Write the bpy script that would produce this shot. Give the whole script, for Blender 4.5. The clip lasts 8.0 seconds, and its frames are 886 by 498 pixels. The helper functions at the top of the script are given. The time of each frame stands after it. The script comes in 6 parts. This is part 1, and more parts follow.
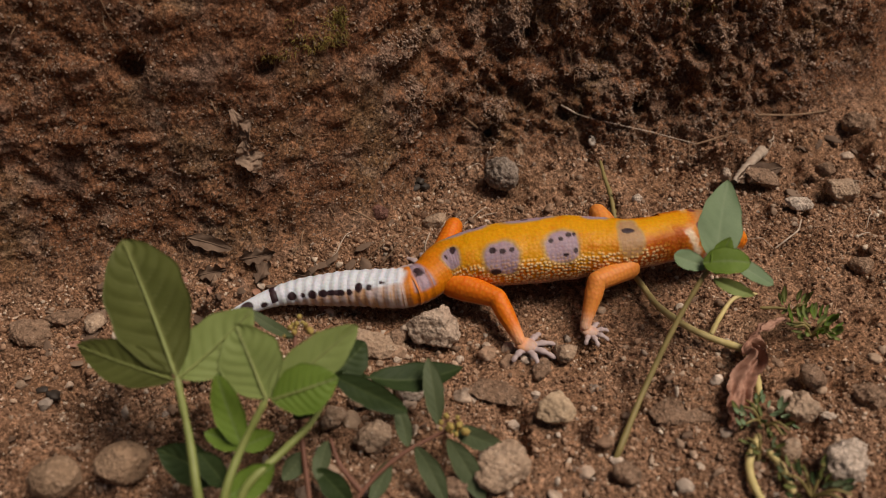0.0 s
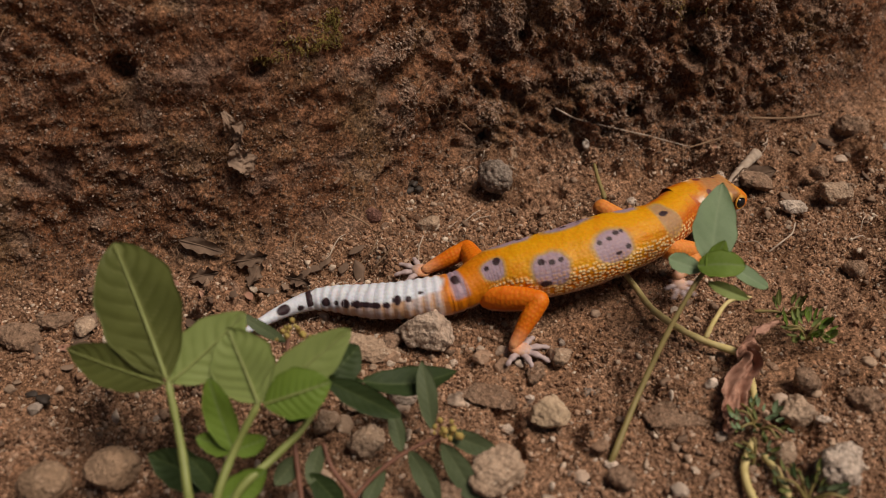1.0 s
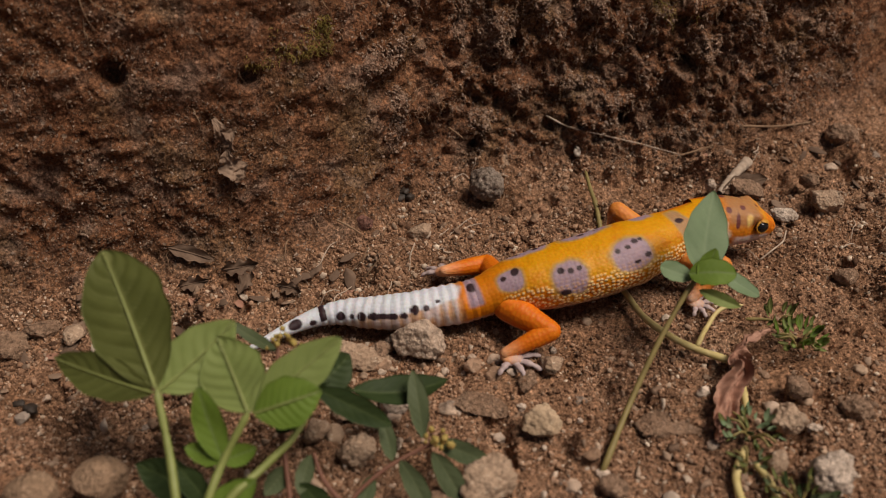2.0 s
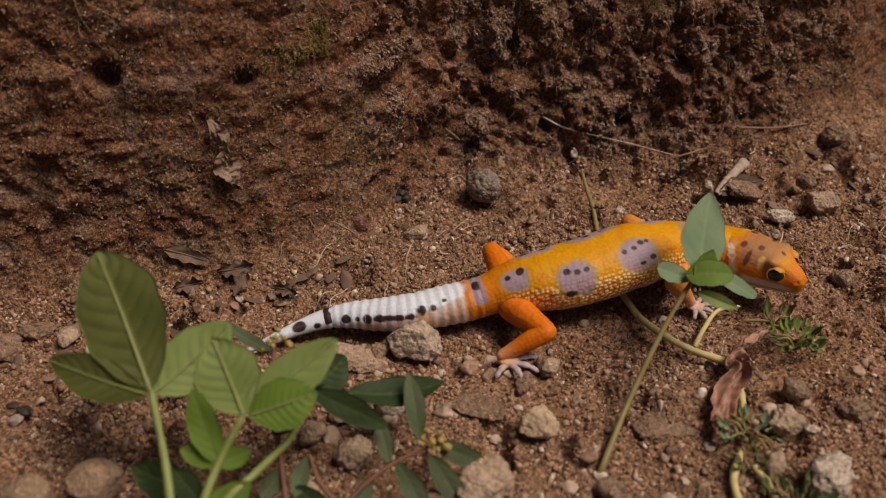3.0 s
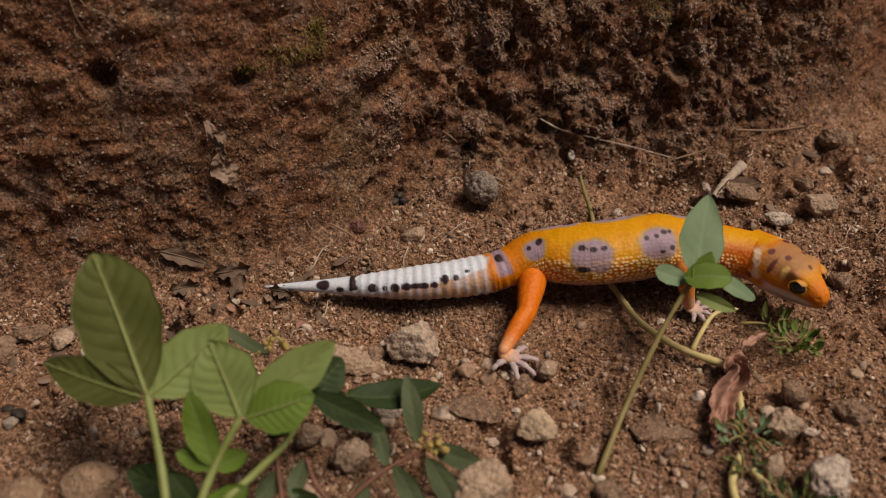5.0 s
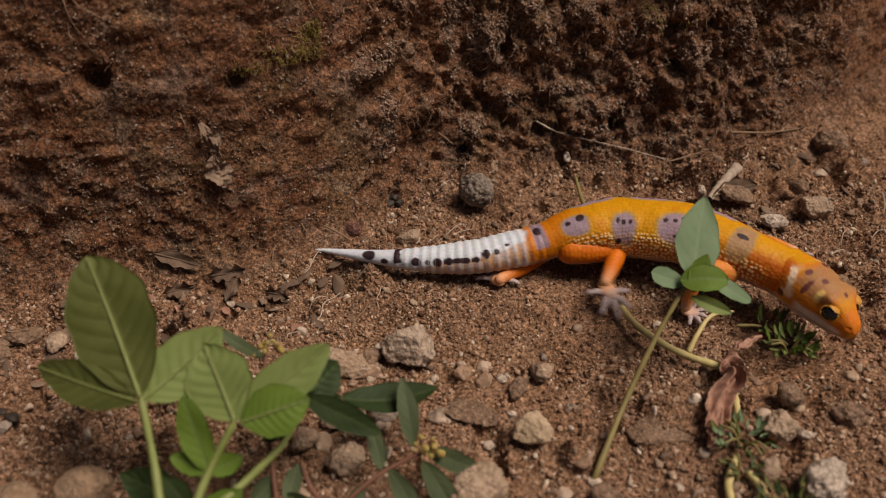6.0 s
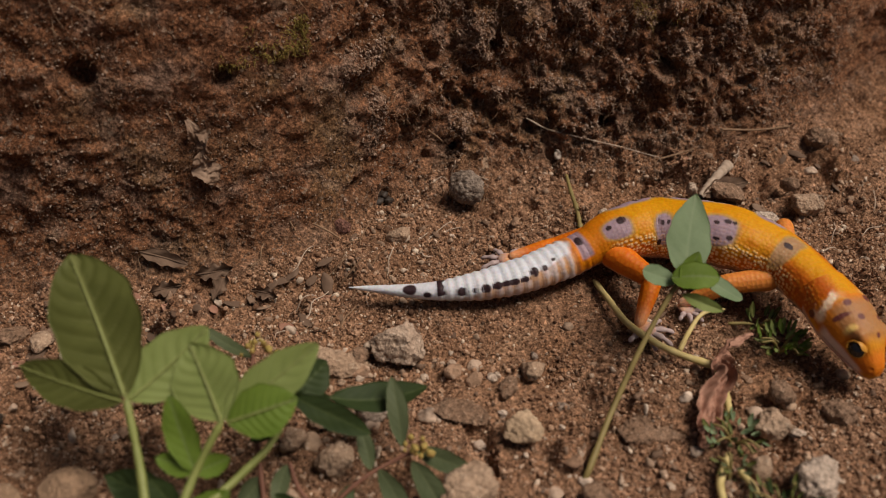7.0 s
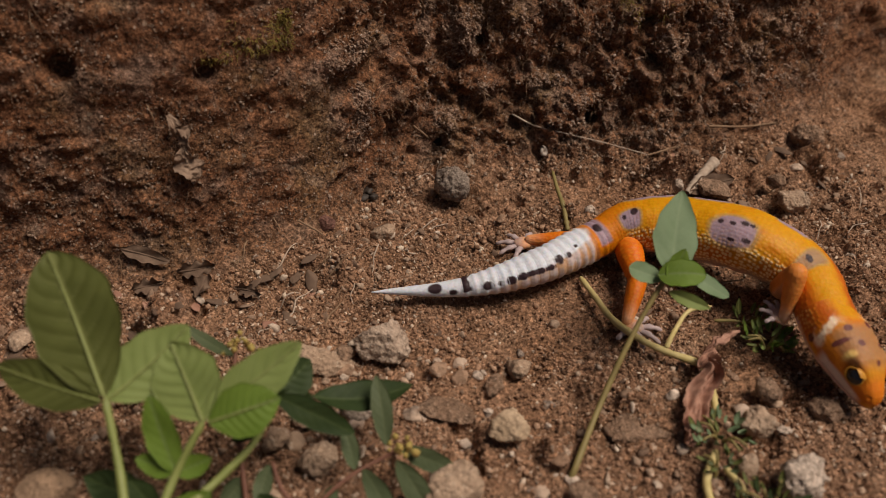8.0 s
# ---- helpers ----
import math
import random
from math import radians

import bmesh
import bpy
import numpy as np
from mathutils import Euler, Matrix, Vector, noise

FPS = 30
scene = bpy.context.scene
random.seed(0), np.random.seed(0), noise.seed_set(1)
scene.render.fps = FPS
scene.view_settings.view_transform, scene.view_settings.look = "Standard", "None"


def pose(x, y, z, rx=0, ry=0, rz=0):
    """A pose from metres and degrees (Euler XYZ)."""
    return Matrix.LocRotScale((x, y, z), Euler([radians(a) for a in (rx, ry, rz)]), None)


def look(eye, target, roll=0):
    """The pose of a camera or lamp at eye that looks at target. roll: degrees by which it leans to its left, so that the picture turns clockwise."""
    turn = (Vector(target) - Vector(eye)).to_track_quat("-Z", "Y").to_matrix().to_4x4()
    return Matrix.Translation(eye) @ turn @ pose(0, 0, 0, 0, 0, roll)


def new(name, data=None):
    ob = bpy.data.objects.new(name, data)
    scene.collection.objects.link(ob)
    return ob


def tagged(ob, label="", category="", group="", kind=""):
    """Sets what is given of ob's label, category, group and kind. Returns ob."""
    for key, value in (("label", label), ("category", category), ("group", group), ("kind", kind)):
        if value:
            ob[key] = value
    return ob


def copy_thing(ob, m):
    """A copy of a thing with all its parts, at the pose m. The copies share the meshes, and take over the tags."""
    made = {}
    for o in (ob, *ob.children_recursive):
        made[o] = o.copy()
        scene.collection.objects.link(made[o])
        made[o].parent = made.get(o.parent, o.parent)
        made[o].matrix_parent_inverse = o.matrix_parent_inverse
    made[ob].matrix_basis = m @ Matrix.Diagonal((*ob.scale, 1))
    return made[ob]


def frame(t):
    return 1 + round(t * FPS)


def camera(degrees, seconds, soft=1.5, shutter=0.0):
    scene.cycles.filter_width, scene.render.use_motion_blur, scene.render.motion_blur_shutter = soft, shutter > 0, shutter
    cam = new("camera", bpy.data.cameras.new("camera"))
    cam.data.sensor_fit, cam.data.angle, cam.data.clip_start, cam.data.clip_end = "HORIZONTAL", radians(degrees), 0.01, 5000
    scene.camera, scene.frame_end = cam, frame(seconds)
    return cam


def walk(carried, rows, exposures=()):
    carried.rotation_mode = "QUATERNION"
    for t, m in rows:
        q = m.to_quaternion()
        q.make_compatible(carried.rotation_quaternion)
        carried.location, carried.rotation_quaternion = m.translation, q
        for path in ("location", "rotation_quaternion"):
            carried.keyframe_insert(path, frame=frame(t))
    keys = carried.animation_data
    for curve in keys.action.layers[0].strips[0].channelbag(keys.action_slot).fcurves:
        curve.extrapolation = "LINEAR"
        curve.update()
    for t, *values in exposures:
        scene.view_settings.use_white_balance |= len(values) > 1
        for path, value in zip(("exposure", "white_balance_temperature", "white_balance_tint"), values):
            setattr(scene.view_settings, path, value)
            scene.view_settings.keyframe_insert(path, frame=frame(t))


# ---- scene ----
cam = camera(56.0, 8.0, soft=1.0, shutter=0.5)
PATH = [
    (0, (0.02462, -0.18103, 0.17576), (0.01440, 0.04698, -0.01895), -2.35),
    (0.5, (0.02471, -0.18057, 0.17556), (0.01553, 0.04759, -0.01901), -2.19),
    (1, (0.02435, -0.18008, 0.17491), (0.01668, 0.04870, -0.01900), -1.91),
    (1.5, (0.02448, -0.17969, 0.17487), (0.01849, 0.05005, -0.01796), -1.61),
    (3, (0.02436, -0.17898, 0.17378), (0.02104, 0.05207, -0.01755), -1.20),
    (3.5, (0.02449, -0.17894, 0.17347), (0.02157, 0.05242, -0.01749), -1.11),
    (4, (0.02430, -0.17867, 0.17322), (0.02218, 0.05297, -0.01741), -0.93),
    (4.5, (0.02412, -0.17852, 0.17322), (0.02201, 0.05295, -0.01762), -0.92),
    (6, (0.02389, -0.17777, 0.17299), (0.02364, 0.05421, -0.01724), -0.68),
    (6.5, (0.02403, -0.17708, 0.17228), (0.02552, 0.05469, -0.01820), -0.37),
    (7, (0.02406, -0.17627, 0.17155), (0.02725, 0.05531, -0.01914), -0.20),
    (7.5, (0.02409, -0.17581, 0.17131), (0.02853, 0.05536, -0.01985), 0.03),
    (8, (0.02459, -0.17453, 0.17021), (0.03242, 0.05620, -0.02137), 0.52),
]
# a close lens, sharp on the gecko: what stands nearer is soft
cam.data.dof.use_dof = True
cam.data.dof.focus_distance, cam.data.dof.aperture_fstop = 0.260, 11.0
walk(cam, [(t, look(eye, target, roll)) for t, eye, target, roll in PATH])

# ---- light: an overcast day, open sky over a garden bank ----
world = bpy.data.worlds.new("world")
scene.world = world
world.use_nodes = True
wt = world.node_tree
sky = wt.nodes.new("ShaderNodeTexSky")
sky.sky_type, sky.sun_disc = "NISHITA", False
sky.sun_elevation, sky.sun_rotation = radians(63.1), radians(99.1)
sky.dust_density, sky.air_density, sky.ozone_density = 4.0, 1.0, 0.6
wt.nodes["Background"].inputs[1].default_value = 0.029
wt.links.new(sky.outputs[0], wt.nodes["Background"].inputs[0])

sun_data = bpy.data.lights.new("sun", "SUN")
sun_data.energy, sun_data.angle, sun_data.color = 4.15, radians(26), (1.0, 0.93, 0.84)
sun = new("sun", sun_data)
sun.matrix_world = look((0.50, -0.08, 1.0), (0, 0, 0))
scene.view_settings.exposure = -0.29
scene.view_settings.use_white_balance = True
scene.view_settings.white_balance_temperature = 7050
scene.view_settings.white_balance_tint = 14

MM = 0.001


# ---- materials ----
def nodes_of(name, rough=0.9, spec=0.3):
    m = bpy.data.materials.new(name)
    m.use_nodes = True
    b = m.node_tree.nodes["Principled BSDF"]
    b.inputs["Roughness"].default_value = rough
    b.inputs["Specular IOR Level"].default_value = spec
    return m, m.node_tree, b


def add(nt, kind, **values):
    n = nt.nodes.new(kind)
    for k, v in values.items():
        n.inputs[k.replace("_", " ")].default_value = v
    return n


def ramp(nt, source, stops):
    r = nt.nodes.new("ShaderNodeValToRGB")
    e = r.color_ramp.elements
    while len(e) < len(stops):
        e.new(0.5)
    for el, (p, c) in zip(e, stops):
        el.position, el.color = p, (*c, 1)
    nt.links.new(source, r.inputs[0])
    return r.outputs[0]


def mix(nt, fac, a, b, mode="MIX"):
    n = nt.nodes.new("ShaderNodeMix")
    n.data_type, n.blend_type = "RGBA", mode
    for socket, v in ((n.inputs[0], fac), (n.inputs[6], a), (n.inputs[7], b)):
        if isinstance(v, (int, float)):
            socket.default_value = v
        elif isinstance(v, tuple):
            socket.default_value = (*v, 1)
        else:
            nt.links.new(v, socket)
    return n.outputs[2]


def coords(nt, scale, space="Object"):
    tc = nt.nodes.new("ShaderNodeTexCoord")
    mp = nt.nodes.new("ShaderNodeMapping")
    mp.inputs["Scale"].default_value = (scale, scale, scale) if isinstance(scale, (int, float)) else scale
    nt.links.new(tc.outputs[space], mp.inputs[0])
    return mp.outputs[0]


def noise_tex(nt, vec, scale, detail=6.0, rough=0.6):
    n = add(nt, "ShaderNodeTexNoise", Scale=scale, Detail=detail, Roughness=rough)
    nt.links.new(vec, n.inputs["Vector"])
    return n.outputs[0]


def bump(nt, bsdf, height, strength, distance, under=None):
    n = add(nt, "ShaderNodeBump", Strength=strength, Distance=distance)
    nt.links.new(height, n.inputs["Height"])
    if under:
        nt.links.new(under, n.inputs["Normal"])
    nt.links.new(n.outputs[0], bsdf.inputs["Normal"])
    return n.outputs[0]


def soil_material(name, dark, mid, pale, red):
    """Crumbly garden soil: blotches of damp and dry earth, sand grains, fine relief."""
    m, nt, b = nodes_of(name, 0.95, 0.12)
    v = coords(nt, 1.0)
    big = noise_tex(nt, v, 60.0, 6.0, 0.62)
    fine = noise_tex(nt, v, 700.0, 6.0, 0.75)
    base = ramp(nt, big, [(0.36, dark), (0.50, mid), (0.66, pale)])
    rust = ramp(nt, noise_tex(nt, v, 24.0, 4.0, 0.55), [(0.42, (0, 0, 0)), (0.66, (1, 1, 1))])
    base = mix(nt, rust, base, mix(nt, 0.35, base, red))
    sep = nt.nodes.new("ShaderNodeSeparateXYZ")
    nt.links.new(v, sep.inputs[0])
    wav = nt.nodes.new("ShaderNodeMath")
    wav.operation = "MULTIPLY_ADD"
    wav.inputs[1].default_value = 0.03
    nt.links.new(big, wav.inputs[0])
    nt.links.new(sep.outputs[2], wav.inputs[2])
    bank_mask = nt.nodes.new("ShaderNodeMapRange")
    bank_mask.inputs[1].default_value, bank_mask.inputs[2].default_value = 0.013, 0.030
    nt.links.new(wav.outputs[0], bank_mask.inputs[0])
    # bank earth: redder soil, with the face's dimness also put into its colour
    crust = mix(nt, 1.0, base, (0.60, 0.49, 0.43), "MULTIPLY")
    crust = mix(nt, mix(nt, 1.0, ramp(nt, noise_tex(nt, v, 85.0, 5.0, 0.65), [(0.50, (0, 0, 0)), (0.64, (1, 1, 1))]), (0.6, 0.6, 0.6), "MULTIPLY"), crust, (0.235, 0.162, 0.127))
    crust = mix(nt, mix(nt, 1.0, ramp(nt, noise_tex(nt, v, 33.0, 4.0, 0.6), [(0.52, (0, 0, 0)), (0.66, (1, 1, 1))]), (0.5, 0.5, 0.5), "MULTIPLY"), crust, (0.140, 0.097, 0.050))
    base = mix(nt, bank_mask.outputs[0], base, crust)
    grit = ramp(nt, fine, [(0.36, (0.34, 0.32, 0.31)), (0.47, (0.82, 0.81, 0.80)), (0.56, (1.3, 1.29, 1.27)), (0.67, (2.2, 2.2, 2.2))])
    base = mix(nt, 1.0, base, grit, "MULTIPLY")
    cell = add(nt, "ShaderNodeTexVoronoi", Scale=1500.0)
    nt.links.new(v, cell.inputs["Vector"])
    tone = ramp(nt, cell.outputs["Color"], [(0.1, (0.55, 0.54, 0.53)), (0.5, (1.0, 1.0, 1.0)), (0.9, (1.5, 1.5, 1.5))])
    base = mix(nt, 0.8, base, tone, "MULTIPLY")
    vor = add(nt, "ShaderNodeTexVoronoi", Scale=900.0)
    nt.links.new(v, vor.inputs["Vector"])
    spark = ramp(nt, vor.outputs["Color"], [(0.88, (0, 0, 0)), (0.91, (1, 1, 1))])
    base = mix(nt, mix(nt, 1.0, spark, (0.4, 0.4, 0.4), "MULTIPLY"), base, (0.42, 0.33, 0.25))
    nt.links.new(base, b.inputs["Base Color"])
    n1 = bump(nt, b, vor.outputs["Distance"], 0.7, 0.0008)
    bump(nt, b, fine, 0.9, 0.0012, n1)
    return m


def stone_material(name, a, c, speck, scale=260.0, gritty=1.0):
    m, nt, b = nodes_of(name, 0.9, 0.25)
    v = coords(nt, 1.0)
    oi = nt.nodes.new("ShaderNodeObjectInfo")
    off = nt.nodes.new("ShaderNodeVectorMath")
    off.operation = "ADD"
    nt.links.new(v, off.inputs[0])
    nt.links.new(oi.outputs["Random"], off.inputs[1])
    v = off.outputs[0]
    vor = add(nt, "ShaderNodeTexVoronoi", Scale=1100.0)
    nt.links.new(v, vor.inputs["Vector"])
    base = mix(nt, ramp(nt, noise_tex(nt, v, scale * 0.4, 5.0, 0.6), [(0.35, (0, 0, 0)), (0.65, (1, 1, 1))]), a, c)
    fine = noise_tex(nt, v, scale * 3.0, 5.0, 0.7)
    base = mix(nt, ramp(nt, fine, [(0.58, (0, 0, 0)), (0.66, (1, 1, 1))]), base, speck)
    base = mix(nt, ramp(nt, noise_tex(nt, v, scale * 1.4, 4.0, 0.6), [(0.3, (0.8, 0.8, 0.8)), (0.42, (0, 0, 0))]), base, (0.07, 0.045, 0.03))
    base = mix(nt, 0.7 * gritty, base, ramp(nt, vor.outputs["Color"], [(0.1, (0.5, 0.48, 0.46)), (0.5, (1.0, 1.0, 1.0)), (0.9, (1.4, 1.4, 1.4))]), "MULTIPLY")
    nt.links.new(base, b.inputs["Base Color"])
    n0 = bump(nt, b, vor.outputs["Distance"], 0.8 * gritty, 0.0008)
    n1 = bump(nt, b, noise_tex(nt, v, scale * 1.3, 5.0, 0.7), 0.9 * gritty, 0.0016, n0)
    bump(nt, b, fine, gritty, 0.0009, n1)
    return m


def plain_material(name, a, c, scale=300.0, rough=0.7, spec=0.3, relief=0.3):
    m, nt, b = nodes_of(name, rough, spec)
    f = noise_tex(nt, coords(nt, 1.0), scale, 5.0, 0.6)
    nt.links.new(ramp(nt, f, [(0.3, a), (0.7, c)]), b.inputs["Base Color"])
    bump(nt, b, f, relief, 0.0004)
    return m


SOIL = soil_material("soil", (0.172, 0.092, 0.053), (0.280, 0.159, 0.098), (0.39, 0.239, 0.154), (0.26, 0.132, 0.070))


def grain_material(name, tones, grain=900.0):
    """Loose crumbs and grit, each grain with a tone of its own."""
    m, nt, b = nodes_of(name, 0.95, 0.15)
    geo = nt.nodes.new("ShaderNodeNewGeometry")
    base = ramp(nt, geo.outputs["Random Per Island"], tones)
    fine = noise_tex(nt, coords(nt, 1.0), grain, 4.0, 0.7)
    base = mix(nt, 1.0, base, ramp(nt, fine, [(0.3, (0.55, 0.53, 0.51)), (0.7, (1.3, 1.3, 1.3))]), "MULTIPLY")
    nt.links.new(base, b.inputs["Base Color"])
    bump(nt, b, fine, 0.8, 0.0006)
    return m


GRIT = grain_material("grit", [(0.0, (0.085, 0.046, 0.029)), (0.2, (0.198, 0.109, 0.067)), (0.6, (0.34, 0.196, 0.123)), (0.9, (0.465, 0.298, 0.20)), (1.0, (0.70, 0.58, 0.46))])
CRUST = grain_material("dry_earth_crust", [(0.0, (0.10, 0.060, 0.039)), (0.4, (0.165, 0.104, 0.070)), (0.8, (0.245, 0.165, 0.119)), (1.0, (0.40, 0.305, 0.245))])
CRUST_PALE = grain_material("pale_earth_crust", [(0.0, (0.15, 0.090, 0.060)), (0.4, (0.245, 0.158, 0.112)), (0.85, (0.345, 0.240, 0.182)), (1.0, (0.46, 0.36, 0.30))])
SAND = grain_material("pale_sand", [(0.0, (0.36, 0.235, 0.155)), (0.6, (0.48, 0.345, 0.25)), (1.0, (0.72, 0.61, 0.50))])
PEBBLE = grain_material("gravel", [(0.0, (0.13, 0.082, 0.058)), (0.4, (0.25, 0.165, 0.115)), (0.8, (0.38, 0.275, 0.20)), (1.0, (0.55, 0.45, 0.365))], 500.0)
STONE_TAN = stone_material("tan_stone", (0.32, 0.215, 0.145), (0.43, 0.305, 0.215), (0.54, 0.43, 0.33), 220.0, 0.65)
STONE_CREAM = stone_material("cream_stone", (0.40, 0.285, 0.185), (0.50, 0.37, 0.255), (0.55, 0.43, 0.31), 180.0, 0.4)
STONE_GREY = stone_material("grey_stone", (0.23, 0.175, 0.138), (0.29, 0.23, 0.188), (0.39, 0.32, 0.27))
STONE_DRAB = stone_material("drab_pinkish_stone", (0.39, 0.278, 0.205), (0.49, 0.37, 0.285), (0.57, 0.46, 0.375), 220.0, 0.8)
STONE_BROWN = stone_material("brown_stone", (0.25, 0.152, 0.098), (0.34, 0.218, 0.146), (0.44, 0.31, 0.225))
STONE_PALE = stone_material("pale_stone", (0.45, 0.345, 0.27), (0.62, 0.50, 0.41), (0.70, 0.60, 0.51), 200.0)
STONE_SMOOTH = stone_material("smooth_tan_pebble", (0.195, 0.122, 0.076), (0.29, 0.19, 0.122), (0.37, 0.25, 0.17), 170.0, 0.7)
STONE_RED = stone_material("reddish_stone", (0.17, 0.075, 0.055), (0.22, 0.11, 0.085), (0.30, 0.18, 0.14))


# ---- mesh helpers ----
def thing(name, label, category, group="", kind="", at=(0, 0, 0)):
    ob = new(name)
    ob.empty_display_size = 0.01
    ob.location = at
    return tagged(ob, label, category, group, kind)


def mesh_arrays(name, verts, faces, material, smooth=True):
    """A mesh from arrays: all faces have the same number of corners."""
    faces = np.asarray(faces, dtype=np.int32)
    k = faces.shape[1]
    me = bpy.data.meshes.new(name)
    me.vertices.add(len(verts))
    me.vertices.foreach_set("co", np.asarray(verts, dtype=np.float32).ravel())
    me.loops.add(faces.size)
    me.loops.foreach_set("vertex_index", faces.ravel())
    me.polygons.add(len(faces))
    me.polygons.foreach_set("loop_start", np.arange(0, faces.size, k, dtype=np.int32))
    me.polygons.foreach_set("use_smooth", np.full(len(faces), smooth))
    me.update(calc_edges=True)
    me.materials.append(material)
    return me


def part(name, me, parent, label=""):
    """Links a mesh as one part under a thing or under a part."""
    ob = new(name, me)
    ob.parent = parent
    if label:
        ob["label"] = label
    return ob


TABLE = np.random.RandomState(7).rand(64, 64, 64).astype(np.float32)


def value_noise(p, scale):
    """Smooth noise in 0..1 at points p (n x 3, metres); scale: the size of its lumps in metres."""
    q = p / scale + 1000.0
    i = np.floor(q).astype(np.int64)
    f = q - i
    f = f * f * (3 - 2 * f)
    i &= 63
    j = (i + 1) & 63
    out = 0
    for a in (0, 1):
        for b in (0, 1):
            for c in (0, 1):
                w = (f[:, 0] if a else 1 - f[:, 0]) * (f[:, 1] if b else 1 - f[:, 1]) * (f[:, 2] if c else 1 - f[:, 2])
                out = out + w * TABLE[(j if a else i)[:, 0], (j if b else i)[:, 1], (j if c else i)[:, 2]]
    return out


def fbm(p, scale, octaves=4, gain=0.5):
    total, amp, norm = 0, 1.0, 0.0
    for k in range(octaves):
        total = total + amp * value_noise(p + 3.7 * k, scale / 2 ** k)
        norm += amp
        amp *= gain
    return total / norm


SPOTS = np.random.RandomState(9).rand(64, 64, 64, 3).astype(np.float32)


def crumbs(p, scale):
    """Cell noise: rounded crumbs (1 at their middle) parted by sharp creases (near 0)."""
    q = (p / scale + 500.0).astype(np.float32)
    i = np.floor(q).astype(np.int32)
    f = q - i
    best = np.full(len(p), 9.0, np.float32)
    for a in (-1, 0, 1):
        for b in (-1, 0, 1):
            for c in (-1, 0, 1):
                s = SPOTS[(i[:, 0] + a) & 63, (i[:, 1] + b) & 63, (i[:, 2] + c) & 63]
                d = (s[:, 0] + a - f[:, 0]) ** 2 + (s[:, 1] + b - f[:, 1]) ** 2 + (s[:, 2] + c - f[:, 2]) ** 2
                np.minimum(best, d, out=best)
    return 1 - np.minimum(np.sqrt(best), 1.0)


# ---- the ground and the cut bank, one sheet ----
# foot of the bank, seen from above: x and y in millimetres
FOOT_X = np.array([-3000, -400, -200, -125, -101, -75, -39, -11, 7, 28, 61, 95, 128, 152, 182, 205, 260, 400, 3000])
FOOT_Y = np.array([-70, -70, -28, -4, 3, 8, 13, 27, 49, 70, 76, 77, 80, 87, 106, 128, 158, 195, 195])
fx = np.linspace(-3000, 3000, 12001)
fy = np.convolve(np.pad(np.interp(fx, FOOT_X, FOOT_Y), 16, mode="edge"), np.hanning(35)[1:-1] / np.hanning(35)[1:-1].sum(), mode="same")[16:-16]
# slope of the profile across the bank: distance along it (mm) and degrees
SLOPE_V = [-5e4, -34, -10, 0, 8, 18, 60, 190, 240, 5e4]
SLOPE_A = [0, 0, 9, 20, 50, 72, 77, 74, 2, 0]
pv = np.concatenate([np.linspace(-60, 300, 3601)])
pa = np.radians(np.interp(pv, SLOPE_V, SLOPE_A))
pz = np.concatenate([[0], np.cumsum(np.sin(pa[:-1]) * np.diff(pv))])
py = np.concatenate([[0], np.cumsum(np.cos(pa[:-1]) * np.diff(pv))])
py -= np.interp(0, pv, py)


def sheet(x, v):
    """The smooth surface, in mm: x along the bank, v across it (0 at its foot, up the face above 0)."""
    yy = np.interp(v, pv, py) + np.minimum(v - pv[0], 0) + np.maximum(v - pv[-1], 0)
    zz = np.interp(v, pv, pz)
    return np.stack([x, np.interp(x, fx, fy) + yy, zz], 1) * MM


def sheet_normal(x, v):
    du = sheet(x + 0.5, v) - sheet(x - 0.5, v)
    dv = sheet(x, v + 0.5) - sheet(x, v - 0.5)
    n = np.cross(du, dv)
    return n / np.linalg.norm(n, axis=1, keepdims=True)


# burrows in the bank and pits in the ground: x, v along and up it, radius, depth (mm)
PITS = [(29.8, 10.3, 2.0, 7.0), (87.0, 14.8, 2.6, 8.0), (52.3, -6.0, 2.2, 6.0), (8.0, 4.1, 2.2, 6.0), (109.2, 0.5, 2.4, 6.0),
        (-72.0, 66.0, 4.0, 8.0), (-35.0, 61.0, 3.2, 6.0), (0.0, 44.0, 3.4, 4.0), (108.0, 33.0, 4.0, 7.0), (58.0, 13.0, 3.0, 5.0), (152.0, -23.0, 3.0, 5.0), (105.5, -93.0, 4.5, 4.5), (110.5, -126.0, 4.0, 5.0), (122.0, -113.0, 3.0, 4.0), (102.3, -9.7, 2.2, 5.0), (139.5, 25.4, 2.4, 6.0), (-2.4, 14.3, 1.8, 4.0), (44.6, 44.5, 3.0, 6.0)]


